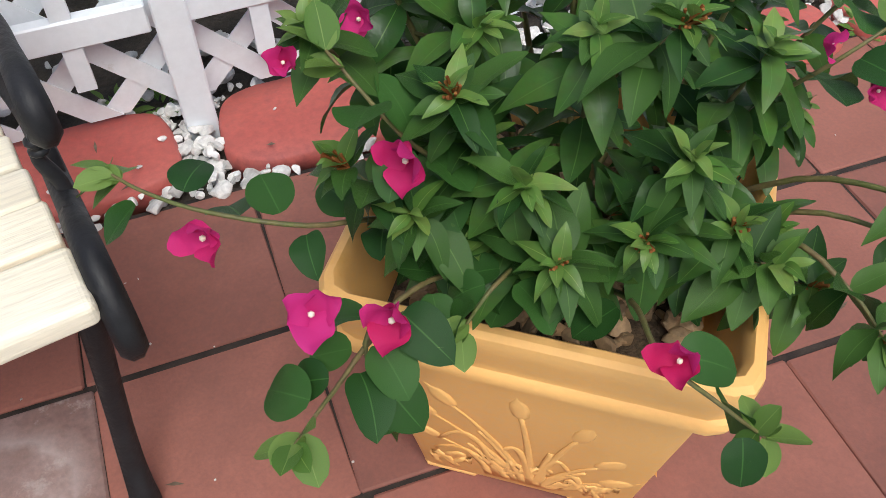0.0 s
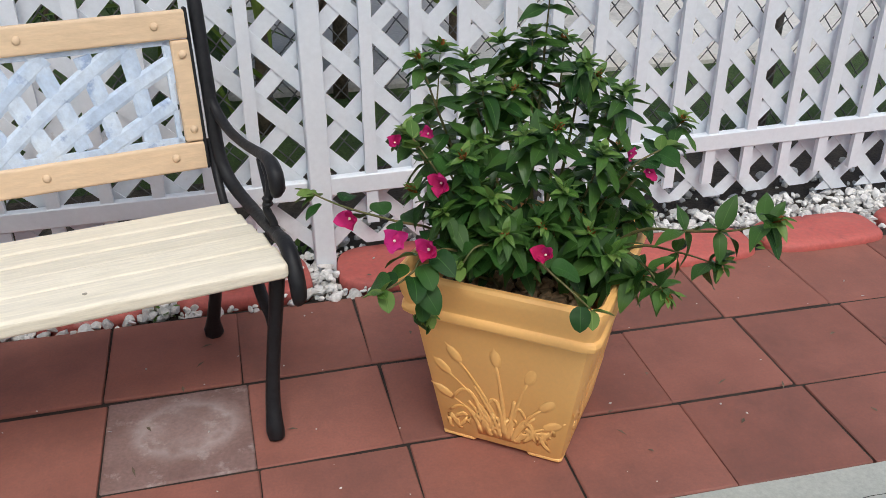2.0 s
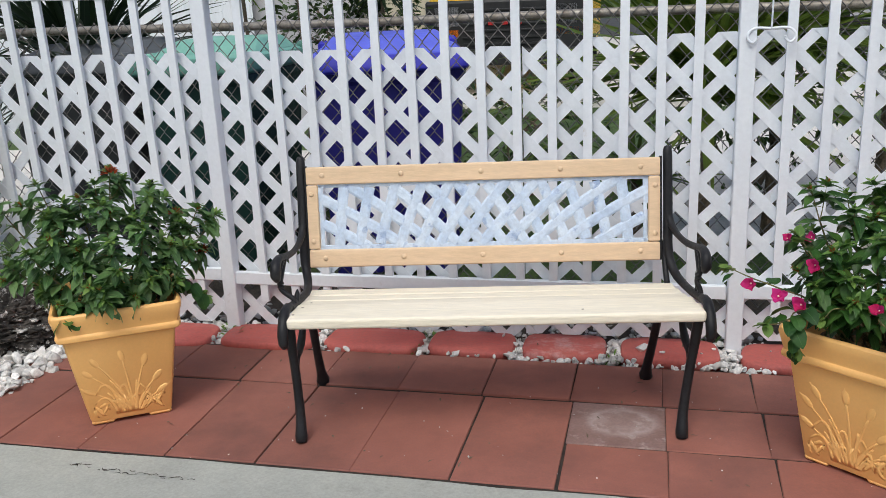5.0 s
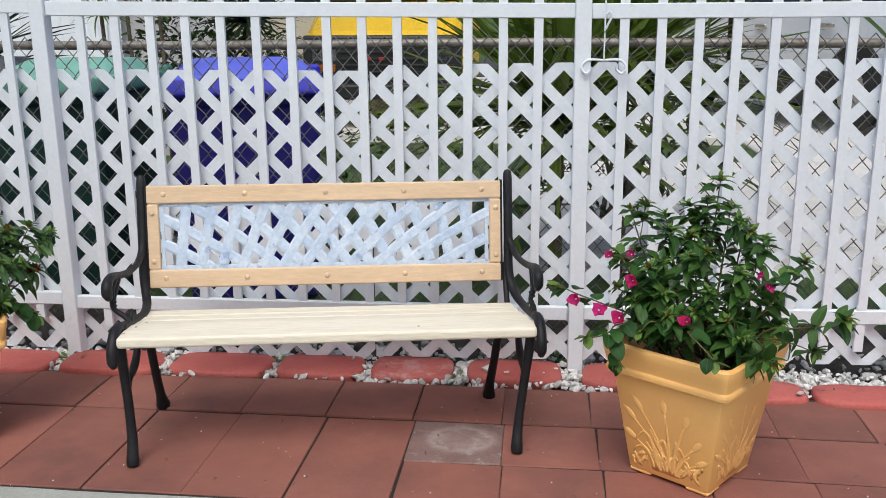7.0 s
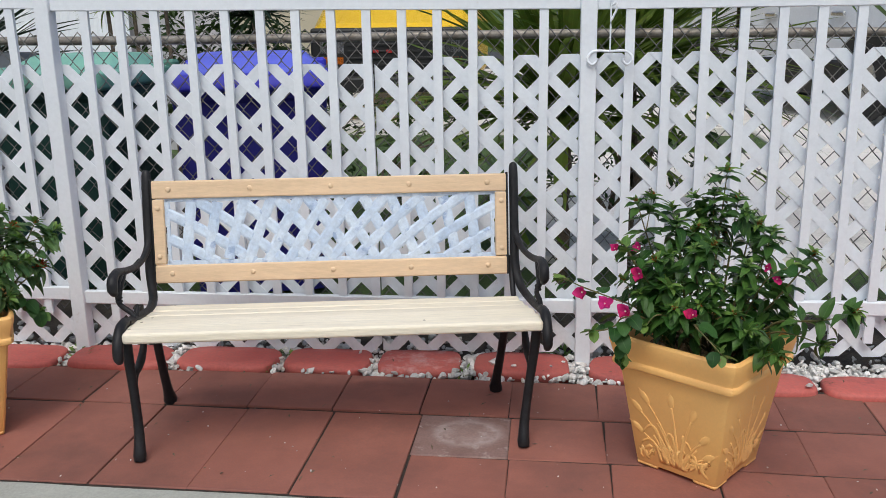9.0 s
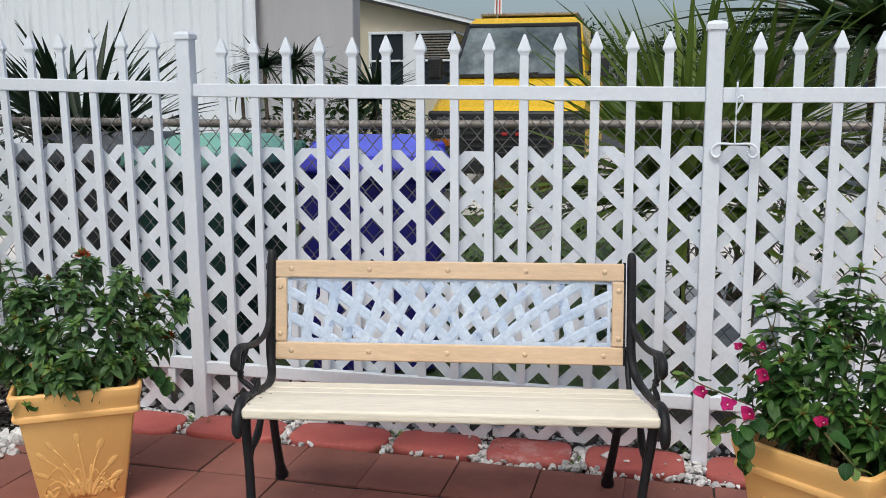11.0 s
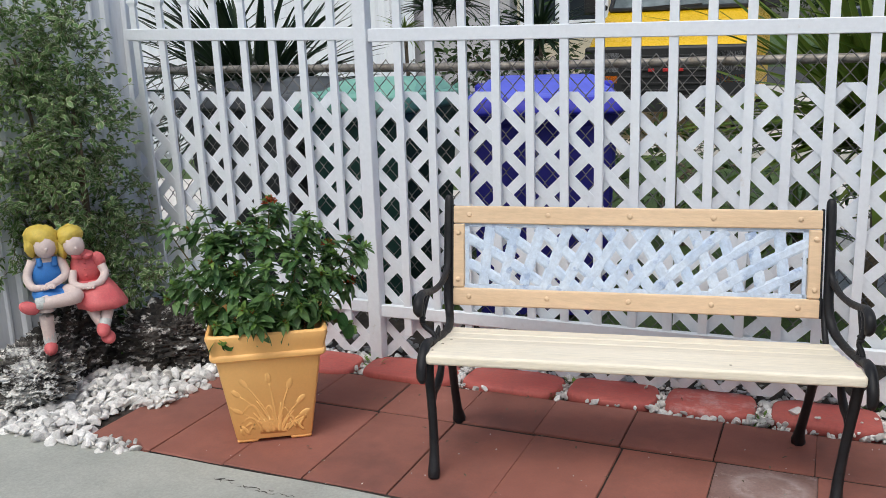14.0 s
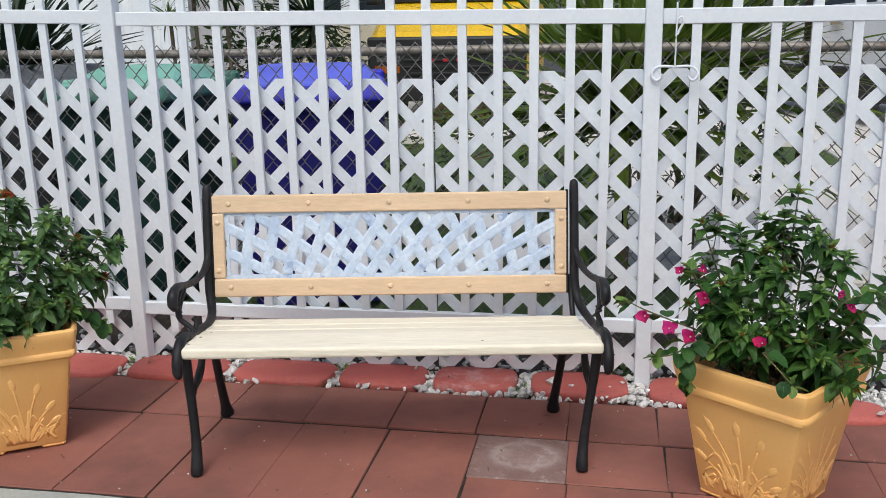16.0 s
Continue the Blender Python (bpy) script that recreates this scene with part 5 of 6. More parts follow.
# ---- variegated shrub by the wall ----
def ficus():
    root = thing("variegated_shrub", pose(-2.735, 0.13, 0), "dense shrub with small cream-edged green leaves against the ribbed wall", "shrub")
    r = random.Random(14)
    bm = bmesh.new()
    blobs = [((-0.02, 0.02, 1.32), (0.16, 0.20, 0.30)), ((0.02, 0.0, 1.02), (0.20, 0.26, 0.28)), ((0.0, 0.02, 0.72), (0.21, 0.28, 0.28)), ((-0.22, -0.08, 1.00), (0.20, 0.26, 0.42)),
             ((-0.28, -0.12, 0.72), (0.18, 0.25, 0.36)), ((0.03, 0.08, 0.50), (0.19, 0.20, 0.22)), ((-0.20, -0.10, 1.38), (0.16, 0.20, 0.24)), ((0.02, 0.02, 1.55), (0.09, 0.10, 0.14)), ((0.20, 0.06, 0.36), (0.14, 0.13, 0.12))]
    for i in range(7):
        a = r.uniform(0, 6.28)
        b, s = blobs[i]
        tube(bm, smooth_line([(r.uniform(-0.05, 0.05), r.uniform(-0.1, 0.1), 0), (b[0] * 0.5, b[1] * 0.6, b[2] * 0.5), b], 5), [0.016 - 0.001 * k for k in range(11)], 6)
    part("trunk", bm, BARK, root, smooth=True)
    bm = bmesh.new()
    pl = []
    wt = [s[0] * s[1] + s[1] * s[2] + s[0] * s[2] for b, s in blobs]
    for i in range(1700):
        b, s = r.choices(blobs, wt)[0]
        d = Vector((r.gauss(0, 1), r.gauss(0, 1), r.gauss(0, 1))).normalized()
        k = r.uniform(0.45, 1.05) * (1 + 0.25 * noise.noise(d * 2.3 + Vector(b) * 3))
        c = Vector(b) + Vector((d.x * s[0], d.y * s[1], d.z * s[2])) * k
        if c.x < -0.11 - 0.25 * (0.49 - c.y):
            continue
        tw = (d + Vector((r.uniform(-0.6, 0.6), r.uniform(-0.6, 0.6), r.uniform(-0.3, 0.7)))).normalized() * r.uniform(0.04, 0.10)
        tube(bm, [c - tw * 0.5, c + tw * 0.5], [0.0016, 0.0008], 3)
        for j in range(7):
            p = c + tw * (j / 6 - 0.4)
            q = (tw.normalized() * 0.5 + Vector((r.gauss(0, 1), r.gauss(0, 1), r.gauss(0, 0.6)))).normalized()
            pl.append((aim(p, q, r.uniform(-0.8, 0.8), r.uniform(0.7, 1.2)), r.randrange(2)))
    part("twig_mass", bm, BARK, root)["kind"] = "stuff"
    scatter("crown", [leaf_shape(0.036, 0.020, rows=4, fold=0.3, droop=0.2), leaf_shape(0.029, 0.015, rows=4, fold=0.3, droop=0.4)], pl, FICUS, root)["kind"] = "stuff"
    # wiry shoots
    bm = bmesh.new()
    for c in ([(0.1, 0.05, 0.55), (0.22, 0.10, 0.62), (0.33, 0.12, 0.58), (0.42, 0.12, 0.62)], [(0.0, 0.0, 1.55), (0.08, 0.05, 1.72), (0.16, 0.12, 1.70), (0.22, 0.15, 1.58)], [(0.1, 0.05, 0.9), (0.2, 0.14, 0.8), (0.24, 0.16, 0.62)]):
        tube(bm, smooth_line(c, 6), 0.0016, 4)
    part("shoots", bm, BARK, root)["kind"] = "stuff"
    return root


ficus()


def ground_cover(x, y, r0, n, seed):
    r = random.Random(seed)
    root = thing("ground_plant", pose(x, y, 0), "low leafy green plant tucked behind the rocks", "plant", "low plants")
    pl = []
    for i in range(n):
        a, d = r.uniform(0, 6.28), r0 * math.sqrt(r.random())
        p = Vector((math.cos(a) * d, math.sin(a) * d, r.uniform(0.02, 0.22)))
        pl.append((aim(p, (math.cos(a), math.sin(a), r.uniform(-0.2, 0.9)), r.uniform(-0.7, 0.7), r.uniform(0.6, 1.2)), 0))
    scatter("leaves", [leaf_shape(0.05, 0.022, rows=4)], pl, LEAF, root)["kind"] = "stuff"


ground_cover(-2.60, 0.28, 0.22, 420, 3)
ground_cover(-2.76, -0.55, 0.10, 160, 4)
ground_cover(-2.25, 0.50, 0.14, 160, 5)


# ---- wire fence behind ----
def wire_fence():
    y0, zr = 1.05, 1.253
    root = thing("wire_fence", pose(0, y0, 0), "rusty galvanised chain-link fence behind the white fence", "wire fence", kind="structure")
    bm = bmesh.new()
    tube(bm, [(-3.6 + 0.5 * i, 0, zr + 0.004 * math.sin(i)) for i in range(20)], 0.0195, 10)
    part("top_rail", bm, STEEL, root, smooth=True)
    for x in (-3.0, 2.29):
        bm = bmesh.new()
        tube(bm, [(x, 0.03, -0.1), (x, 0.03, zr + 0.03)], 0.022, 10)
        part("post", bm, STEEL, root, smooth=True)
    # zigzag wires, hooked over one another
    vs, fs = [], []
    half, step, rad = 0.0185, 0.043, 0.0024
    n = int((zr + 0.065) / step)
    for k in range(int(8.0 / (2 * half))):
        x0 = -3.5 + 2 * half * k
        line = []
        for i in range(n + 1):
            s = 1 if (i + k) % 2 else -1
            line.append(Vector((x0 + s * half * 1.05 + 0.003 * noise.noise(Vector((k * 1.3, i * 0.7, 0))), -0.026 + s * 0.002, i * step + 0.003 * noise.noise(Vector((k * 0.9, i * 0.9, 4))))))
        for p, q in zip(line, line[1:]):
            d = (q - p).normalized()
            u, v = Vector((-d.z, 0, d.x)) * rad, Vector((0, rad, 0))
            base = len(vs)
            for c in (p, q):
                vs += [tuple(c + u), tuple(c + v), tuple(c - u), tuple(c - v)]
            fs += [(base + j, base + (j + 1) % 4, base + 4 + (j + 1) % 4, base + 4 + j) for j in range(4)]
    raw("mesh", vs, fs, WIRE, root)["kind"] = "stuff"
    return root


wire_fence()


# ---- wheeled bins ----
def bin_colour(name, c):
    return surface(name, c, tuple(k * 0.8 for k in c), 3, 60, 0.6, 0.2, 0.002, 0.08)


def wheeled_bin(x, y, turn, lid_mat, rim_mat, body_mat, label, w=0.41):
    root = thing("wheeled_bin", pose(x, y, rise(y) - 0.055, 0, 0, turn), label, "bin", "wheeled bins")

    def rect(hw, y0, y1, z, r=0.04):
        pts = []
        for cx, cy, a0 in ((hw - r, y1 - r, 0), (-hw + r, y1 - r, 90), (-hw + r, y0 + r, 180), (hw - r, y0 + r, 270)):
            for k in range(4):
                a = radians(a0 + 30 * k)
                pts.append((cx + r * math.cos(a), cy + r * math.sin(a), z))
        return pts
    bm = bmesh.new()
    rings(bm, [rect(w * 0.84, 0.13, 0.72, 0.03), rect(w * 0.97, 0.05, 0.80, 1.00), rect(w * 0.99, 0.03, 0.82, 1.02), rect(w * 0.98, 0.03, 0.82, 1.07)])
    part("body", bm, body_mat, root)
    # lid: a rolled rim, then a shallow crown with a raised middle
    bm = bmesh.new()
    rings(bm, [rect(w * 1.00, 0.00, 0.86, 1.060, 0.05), rect(w * 1.035, -0.025, 0.865, 1.066, 0.055), rect(w * 1.045, -0.03, 0.87, 1.080, 0.055), rect(w * 1.03, -0.02, 0.865, 1.094, 0.055), rect(w * 1.03, -0.015, 0.86, 1.128, 0.055), rect(w * 0.99, 0.015, 0.845, 1.140, 0.05)])
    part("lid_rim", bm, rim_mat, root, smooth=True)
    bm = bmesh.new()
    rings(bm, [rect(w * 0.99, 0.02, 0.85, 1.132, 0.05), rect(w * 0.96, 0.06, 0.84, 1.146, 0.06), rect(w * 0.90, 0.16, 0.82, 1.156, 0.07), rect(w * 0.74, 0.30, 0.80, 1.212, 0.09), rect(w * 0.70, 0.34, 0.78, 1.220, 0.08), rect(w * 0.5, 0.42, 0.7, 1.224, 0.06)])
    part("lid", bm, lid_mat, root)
    for sx in (-1, 1):
        bm = bmesh.new()
        box(bm, sx * w * 0.84 - 0.025, sx * w * 0.84 + 0.025, 0.12, 0.80, 1.14, 1.166, 0.010)
        part("lid_rib", bm, lid_mat, root)
        bm = bmesh.new()
        box(bm, sx * w * 0.93 - 0.04, sx * w * 0.93 + 0.04, 0.84, 0.93, 1.08, 1.175, 0.015)
        part("hinge", bm, rim_mat, root)
    bm = bmesh.new()
    tube(bm, [(-w * 0.9, 0.92, 1.10), (w * 0.9, 0.92, 1.10)], 0.016, 8)
    part("handle", bm, body_mat, root)
    for sx in (-1, 1):
        bm = bmesh.new()
        tube(bm, [(sx * w * 0.72, 0.72, 0.09), (sx * w * 0.86, 0.72, 0.09)], 0.12, 16)
        part("wheel", bm, IRON, root)


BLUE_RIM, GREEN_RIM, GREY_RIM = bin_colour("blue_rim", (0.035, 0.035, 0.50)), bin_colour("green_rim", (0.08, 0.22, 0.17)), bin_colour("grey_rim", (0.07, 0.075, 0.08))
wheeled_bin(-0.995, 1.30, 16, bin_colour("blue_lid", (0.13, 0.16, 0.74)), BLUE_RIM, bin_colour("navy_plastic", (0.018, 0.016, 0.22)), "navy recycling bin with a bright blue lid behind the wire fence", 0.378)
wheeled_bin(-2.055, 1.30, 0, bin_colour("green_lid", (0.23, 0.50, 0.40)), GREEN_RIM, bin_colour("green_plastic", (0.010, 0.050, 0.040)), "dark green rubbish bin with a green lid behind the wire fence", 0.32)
wheeled_bin(-2.90, 1.44, -4, bin_colour("grey_lid", (0.13, 0.14, 0.15)), GREY_RIM, bin_colour("grey_plastic", (0.04, 0.042, 0.045)), "grey rubbish bin standing behind the wire fence")


# ---- houses ----
def glass(name, tint=(0.02, 0.025, 0.03)):
    m = surface(name, tint, tint, 2, 40, 0.12, 0.02, 0.001, 0.05)
    return m


PANE = glass("dark_pane")
CREAMWALL = surface("cream_stucco", (0.55, 0.49, 0.37), (0.60, 0.54, 0.42), 2, 60, 0.85, 0.4, 0.004, 0.08)
# darker copy of the white siding: the side wall's shade is in its colour
SHADEWALL = surface("shaded_siding", (0.42, 0.41, 0.42), (0.46, 0.45, 0.46), 1.5, 40, 0.6, 0.1, 0.002, 0.04, stretch=(3, 3, 0.3))
ROOF = surface("roof_shingle", (0.20, 0.19, 0.18), (0.28, 0.27, 0.26), 4, 60, 0.9, 0.5, 0.01, 0.2)


def house_white():
    root = thing("house", lie(0, 6.0), "white house clad in vertical ribbed siding beyond the bins", "house")
    bm = bmesh.new()
    prof = []
    x = -14.0
    while x < -3.94:
        for dx, dy in ((0.0, 0.0), (0.16, 0.0), (0.012, -0.02), (0.03, 0.0), (0.012, 0.02), (0.06, 0.0), (0.008, -0.012), (0.02, 0.0), (0.008, 0.012)):
            x += dx
            prof.append((x, 0.0 + dy))
            if dy:
                prof[-1] = (x, dy if dy < 0 else 0.0)
    rings(bm, [[(a, b, 0) for a, b in prof], [(a, b, 3.4) for a, b in prof]], closed=False, cap=False)
    part("ribbed_siding", bm, SIDING, root)
    bm = bmesh.new()
    box(bm, -14, -3.93, 0.03, 0.6, -0.1, 3.4)
    part("wall", bm, SIDING, root)
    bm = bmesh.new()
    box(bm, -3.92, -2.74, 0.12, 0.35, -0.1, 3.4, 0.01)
    part("side_wall", bm, SHADEWALL, root, "smooth side wall, greyed to stand in for shade")
    bm = bmesh.new()
    box(bm, -3.96, -3.90, -0.04, 0.13, -0.1, 3.4, 0.006)
    part("corner_trim", bm, SIDING, root)
    bm = bmesh.new()
    box(bm, -14.2, -2.5, -0.4, 0.8, 3.4, 3.55, 0.01)
    part("roof", bm, ROOF, root)


house_white()


def house_cream():
    root = thing("house", lie(0, 14.0), "low cream stucco house with white-trimmed windows and a sloping roof", "house")
    bm = bmesh.new()
    pts = [(-9, 2.90), (-5.6, 3.10), (-2.75, 2.40), (-2.75, -0.1), (-9, -0.1)]
    fr = [bm.verts.new((x, 0, z)) for x, z in pts]
    bk = [bm.verts.new((x, 7, z)) for x, z in pts]
    bm.faces.new(fr)
    bm.faces.new(list(reversed(bk)))
    for i in range(5):
        j = (i + 1) % 5
        bm.faces.new((fr[i], bk[i], bk[j], fr[j]))
    part("wall", bm, CREAMWALL, root)
    for a, b in (((-9.2, 2.93), (-5.6, 3.14)), ((-5.6, 3.14), (-2.35, 2.34))):
        bm = bmesh.new()
        tube(bm, [(a[0], -0.3, a[1] + 0.05), (b[0], -0.3, b[1] + 0.05)], 0.06, 4, 0.7)
        part("fascia", bm, SIDING, root)
        bm = bmesh.new()
        q = [bm.verts.new(p) for p in ((a[0], -0.35, a[1] + 0.09), (b[0], -0.35, b[1] + 0.09), (b[0], 7.2, b[1] + 0.09), (a[0], 7.2, a[1] + 0.09))]
        bm.faces.new(q)
        bmesh.ops.solidify(bm, geom=bm.faces[:], thickness=0.05)
        part("roof", bm, ROOF, root)
    for x0, x1 in ((-5.10, -4.46), (-4.20, -3.51)):
        win = new("window")
        win.parent = root
        bm = bmesh.new()
        box(bm, x0, x1, -0.02, 0.02, 1.43, 2.38)
        part("pane", bm, PANE, win)
        for k in range(9):
            if x0 > -4.4:
                bm = bmesh.new()
                box(bm, x0 + 0.02, x1 - 0.02, -0.05, -0.03, 1.93 + 0.05 * k, 1.955 + 0.05 * k)
                part("blind_slat", bm, STEEL, win)
        bm = bmesh.new()
        for a, b, c, d in ((x0 - 0.05, x1 + 0.05, 2.38, 2.43), (x0 - 0.05, x1 + 0.05, 1.37, 1.43), (x0 - 0.05, x0, 1.43, 2.38), (x1, x1 + 0.05, 1.43, 2.38), (x0, x1, 1.86, 1.90)):
            box(bm, a, b, -0.06, 0.03, c, d, 0.005)
        part("window_frame", bm, SIDING, win)
    bm = bmesh.new()
    box(bm, -4.45, -4.21, -0.08, 0.0, 1.38, 2.42, 0.01)
    part("pilaster", bm, SIDING, root)


house_cream()

# ---- vehicles ----
YELLOW = surface("yellow_coachwork", (0.80, 0.50, 0.012), (0.78, 0.48, 0.012), 2, 60, 0.28, 0.03, 0.001, 0.03, stain=(0.62, 0.40, 0.05), stain_scale=4, stain_at=0.68)
BLACK = surface("black_plastic", (0.012, 0.012, 0.013), (0.02, 0.02, 0.02), 6, 60, 0.5, 0.1)
TYRE = surface("tyre_rubber", (0.015, 0.015, 0.015), (0.025, 0.025, 0.025), 10, 80, 0.9, 0.3)
AMBER = surface("amber_lens", (0.55, 0.13, 0.01), (0.6, 0.16, 0.02), 20, 80, 0.25, 0.1)
LENS = surface("lamp_lens", (0.35, 0.36, 0.38), (0.5, 0.5, 0.52), 20, 80, 0.15, 0.1, metal=0.3)
WIND = surface("windscreen", (0.05, 0.07, 0.075), (0.20, 0.24, 0.245), 1.6, 5, 0.08, 0.05, 0.002, 0.3)
RIM = surface("wheel_rim", (0.4, 0.4, 0.4), (0.5, 0.5, 0.5), 10, 80, 0.35, 0.1, metal=0.8)


def van():
    """A yellow van, nose to the viewer; x across, y backwards from the bumper."""
    root = thing("van", pose(-1.47, 7.6, rise(7.6) + 0.10, 0, 0, 2) @ Matrix.Diagonal((0.94, 1.0, 1.02, 1)), "bright yellow van with black grille parked nose-on in the drive", "van")
    h = 0.985

    def sec(y, zb, zt, wb, wt, n=4):
        return [(-wb, y, zb), (wb, y, zb), (wb + 0.02, y, zb + 0.5 * (zt - zb)), (wt, y, zt - 0.06), (wt - 0.08, y, zt), (-wt + 0.08, y, zt), (-wt, y, zt - 0.06), (-wb - 0.02, y, zb + 0.5 * (zt - zb))]
    bm = bmesh.new()
    rings(bm, [sec(0.05, 0.45, 0.98, h - 0.04, h - 0.06), sec(0.12, 0.35, 1.05, h, h - 0.02), sec(0.85, 0.33, 1.36, h, h - 0.03), sec(1.0, 0.33, 1.40, h, h - 0.05)])
    part("bonnet", bm, YELLOW, root)
    bm = bmesh.new()
    rings(bm, [sec(1.0, 0.33, 1.40, h, h - 0.06), sec(1.62, 0.33, 2.10, h, h - 0.16), sec(1.85, 0.33, 2.20, h, h - 0.18), sec(5.2, 0.33, 2.22, h, h - 0.16)])
    part("body", bm, YELLOW, root)
    bm = bmesh.new()
    q = [(-0.87, 0.985, 1.41), (0.87, 0.985, 1.41), (0.775, 1.60, 2.07), (-0.775, 1.60, 2.07)]
    rings(bm, [[(x, y - 0.02, z + 0.012) for x, y, z in q], [(x, y + 0.02, z - 0.01) for x, y, z in q]])
    part("windscreen", bm, WIND, root)
    bm = bmesh.new()
    for a, b in ((q[0], q[1]), (q[1], q[2]), (q[2], q[3]), (q[3], q[0])):
        tube(bm, [(a[0], a[1] - 0.03, a[2] + 0.01), (b[0], b[1] - 0.03, b[2] + 0.01)], 0.028, 6)
    part("windscreen_seal", bm, BLACK, root)
    for sx in (-1, 1):
        bm = bmesh.new()
        tube(bm, [(sx * 0.15 - 0.3, 0.93, 1.43), (sx * 0.15 + 0.15, 0.95, 1.455)], 0.014, 5)
        part("wiper", bm, BLACK, root)
        bm = bmesh.new()
        box(bm, sx * 1.13 - 0.10, sx * 1.13 + 0.10, 0.95, 1.05, 1.38, 1.66, 0.03, None, 2)
        mir = part("mirror", bm, BLACK, root)
        bm = bmesh.new()
        tube(bm, [(sx * 0.95, 1.1, 1.45), (sx * 1.08, 1.0, 1.5)], 0.03, 6)
        part("mirror_arm", bm, BLACK, root)
        bm = bmesh.new()
        box(bm, sx * 0.72 - 0.17, sx * 0.72 + 0.17, 0.0, 0.08, 0.70, 0.95, 0.02, None, 2)
        part("headlight", bm, LENS, root)
        bm = bmesh.new()
        box(bm, sx * 0.74 - 0.17, sx * 0.74 + 0.17, 0.0, 0.08, 0.585, 0.69, 0.012)
        part("turn_signal", bm, AMBER, root, "amber indicator lamp")
        for yy in (0.9, 4.3):
            bm = bmesh.new()
            tube(bm, [(sx * 0.72, yy, 0.36), (sx * 0.96, yy, 0.36)], 0.36, 22)
            wh = part("wheel", bm, TYRE, root)
            bm = bmesh.new()
            tube(bm, [(sx * 0.94, yy, 0.36), (sx * 0.975, yy, 0.36)], 0.20, 18)
            part("rim", bm, RIM, wh)
        bm = bmesh.new()
        box(bm, sx * 0.965 - 0.02, sx * 0.965 + 0.02, 1.5, 2.4, 1.45, 2.02, 0.02)
        part("side_window", bm, PANE, root)
    bm = bmesh.new()
    box(bm, -0.99, 0.99, 0.0, 0.10, 0.36, 1.0, 0.03, None, 2)
    part("grille_surround", bm, BLACK, root)
    for k in range(6):
        bm = bmesh.new()
        box(bm, -0.53, 0.53, -0.02, 0.02, 0.50 + 0.075 * k, 0.525 + 0.075 * k, 0.004)
        part("grille_bar", bm, BLACK, root)
    bm = bmesh.new()
    for k, x in enumerate((-0.17, 0.0, 0.17)):
        box(bm, x - 0.035, x + 0.035, -0.03, -0.01, 0.72, 0.755, 0.004)
    part("badge", bm, surface("red_badge", (0.45, 0.02, 0.02), (0.5, 0.03, 0.03), 20, 80, 0.4, 0.1), root, "three small red badge bars")
    bm = bmesh.new()
    box(bm, -1.0, 1.0, -0.10, 0.10, 0.28, 0.46, 0.03, None, 2)
    part("bumper", bm, BLACK, root)
    bm = bmesh.new()
    box(bm, -0.72, 0.72, 2.2, 4.8, 2.26, 2.30, 0.01)
    for x in (-0.7, 0.7):
        for yy in (2.3, 4.6):
            box(bm, x - 0.02, x + 0.02, yy - 0.02, yy + 0.02, 2.19, 2.27)
    part("roof_rack", bm, STEEL, root)
    # small striped flag on the roof
    bm = bmesh.new()
    tube(bm, [(-0.42, 1.9, 2.2), (-0.42, 1.9, 2.75)], 0.012, 6)
    part("flag_pole", bm, STEEL, root)
    for k in range(5):
        bm = bmesh.new()
        box(bm, -0.46 + 0.022 * k, -0.438 + 0.022 * k, 1.89 + 0.01 * (k % 2), 1.90 + 0.01 * (k % 2), 2.26, 2.56 - 0.01 * k)
        part("flag_stripe", bm, ROSE if k % 2 else SIDING, root)


van()


TAIL = surface("red_lamp_lens", (0.35, 0.02, 0.02), (0.42, 0.03, 0.03), 20, 80, 0.2, 0.1)


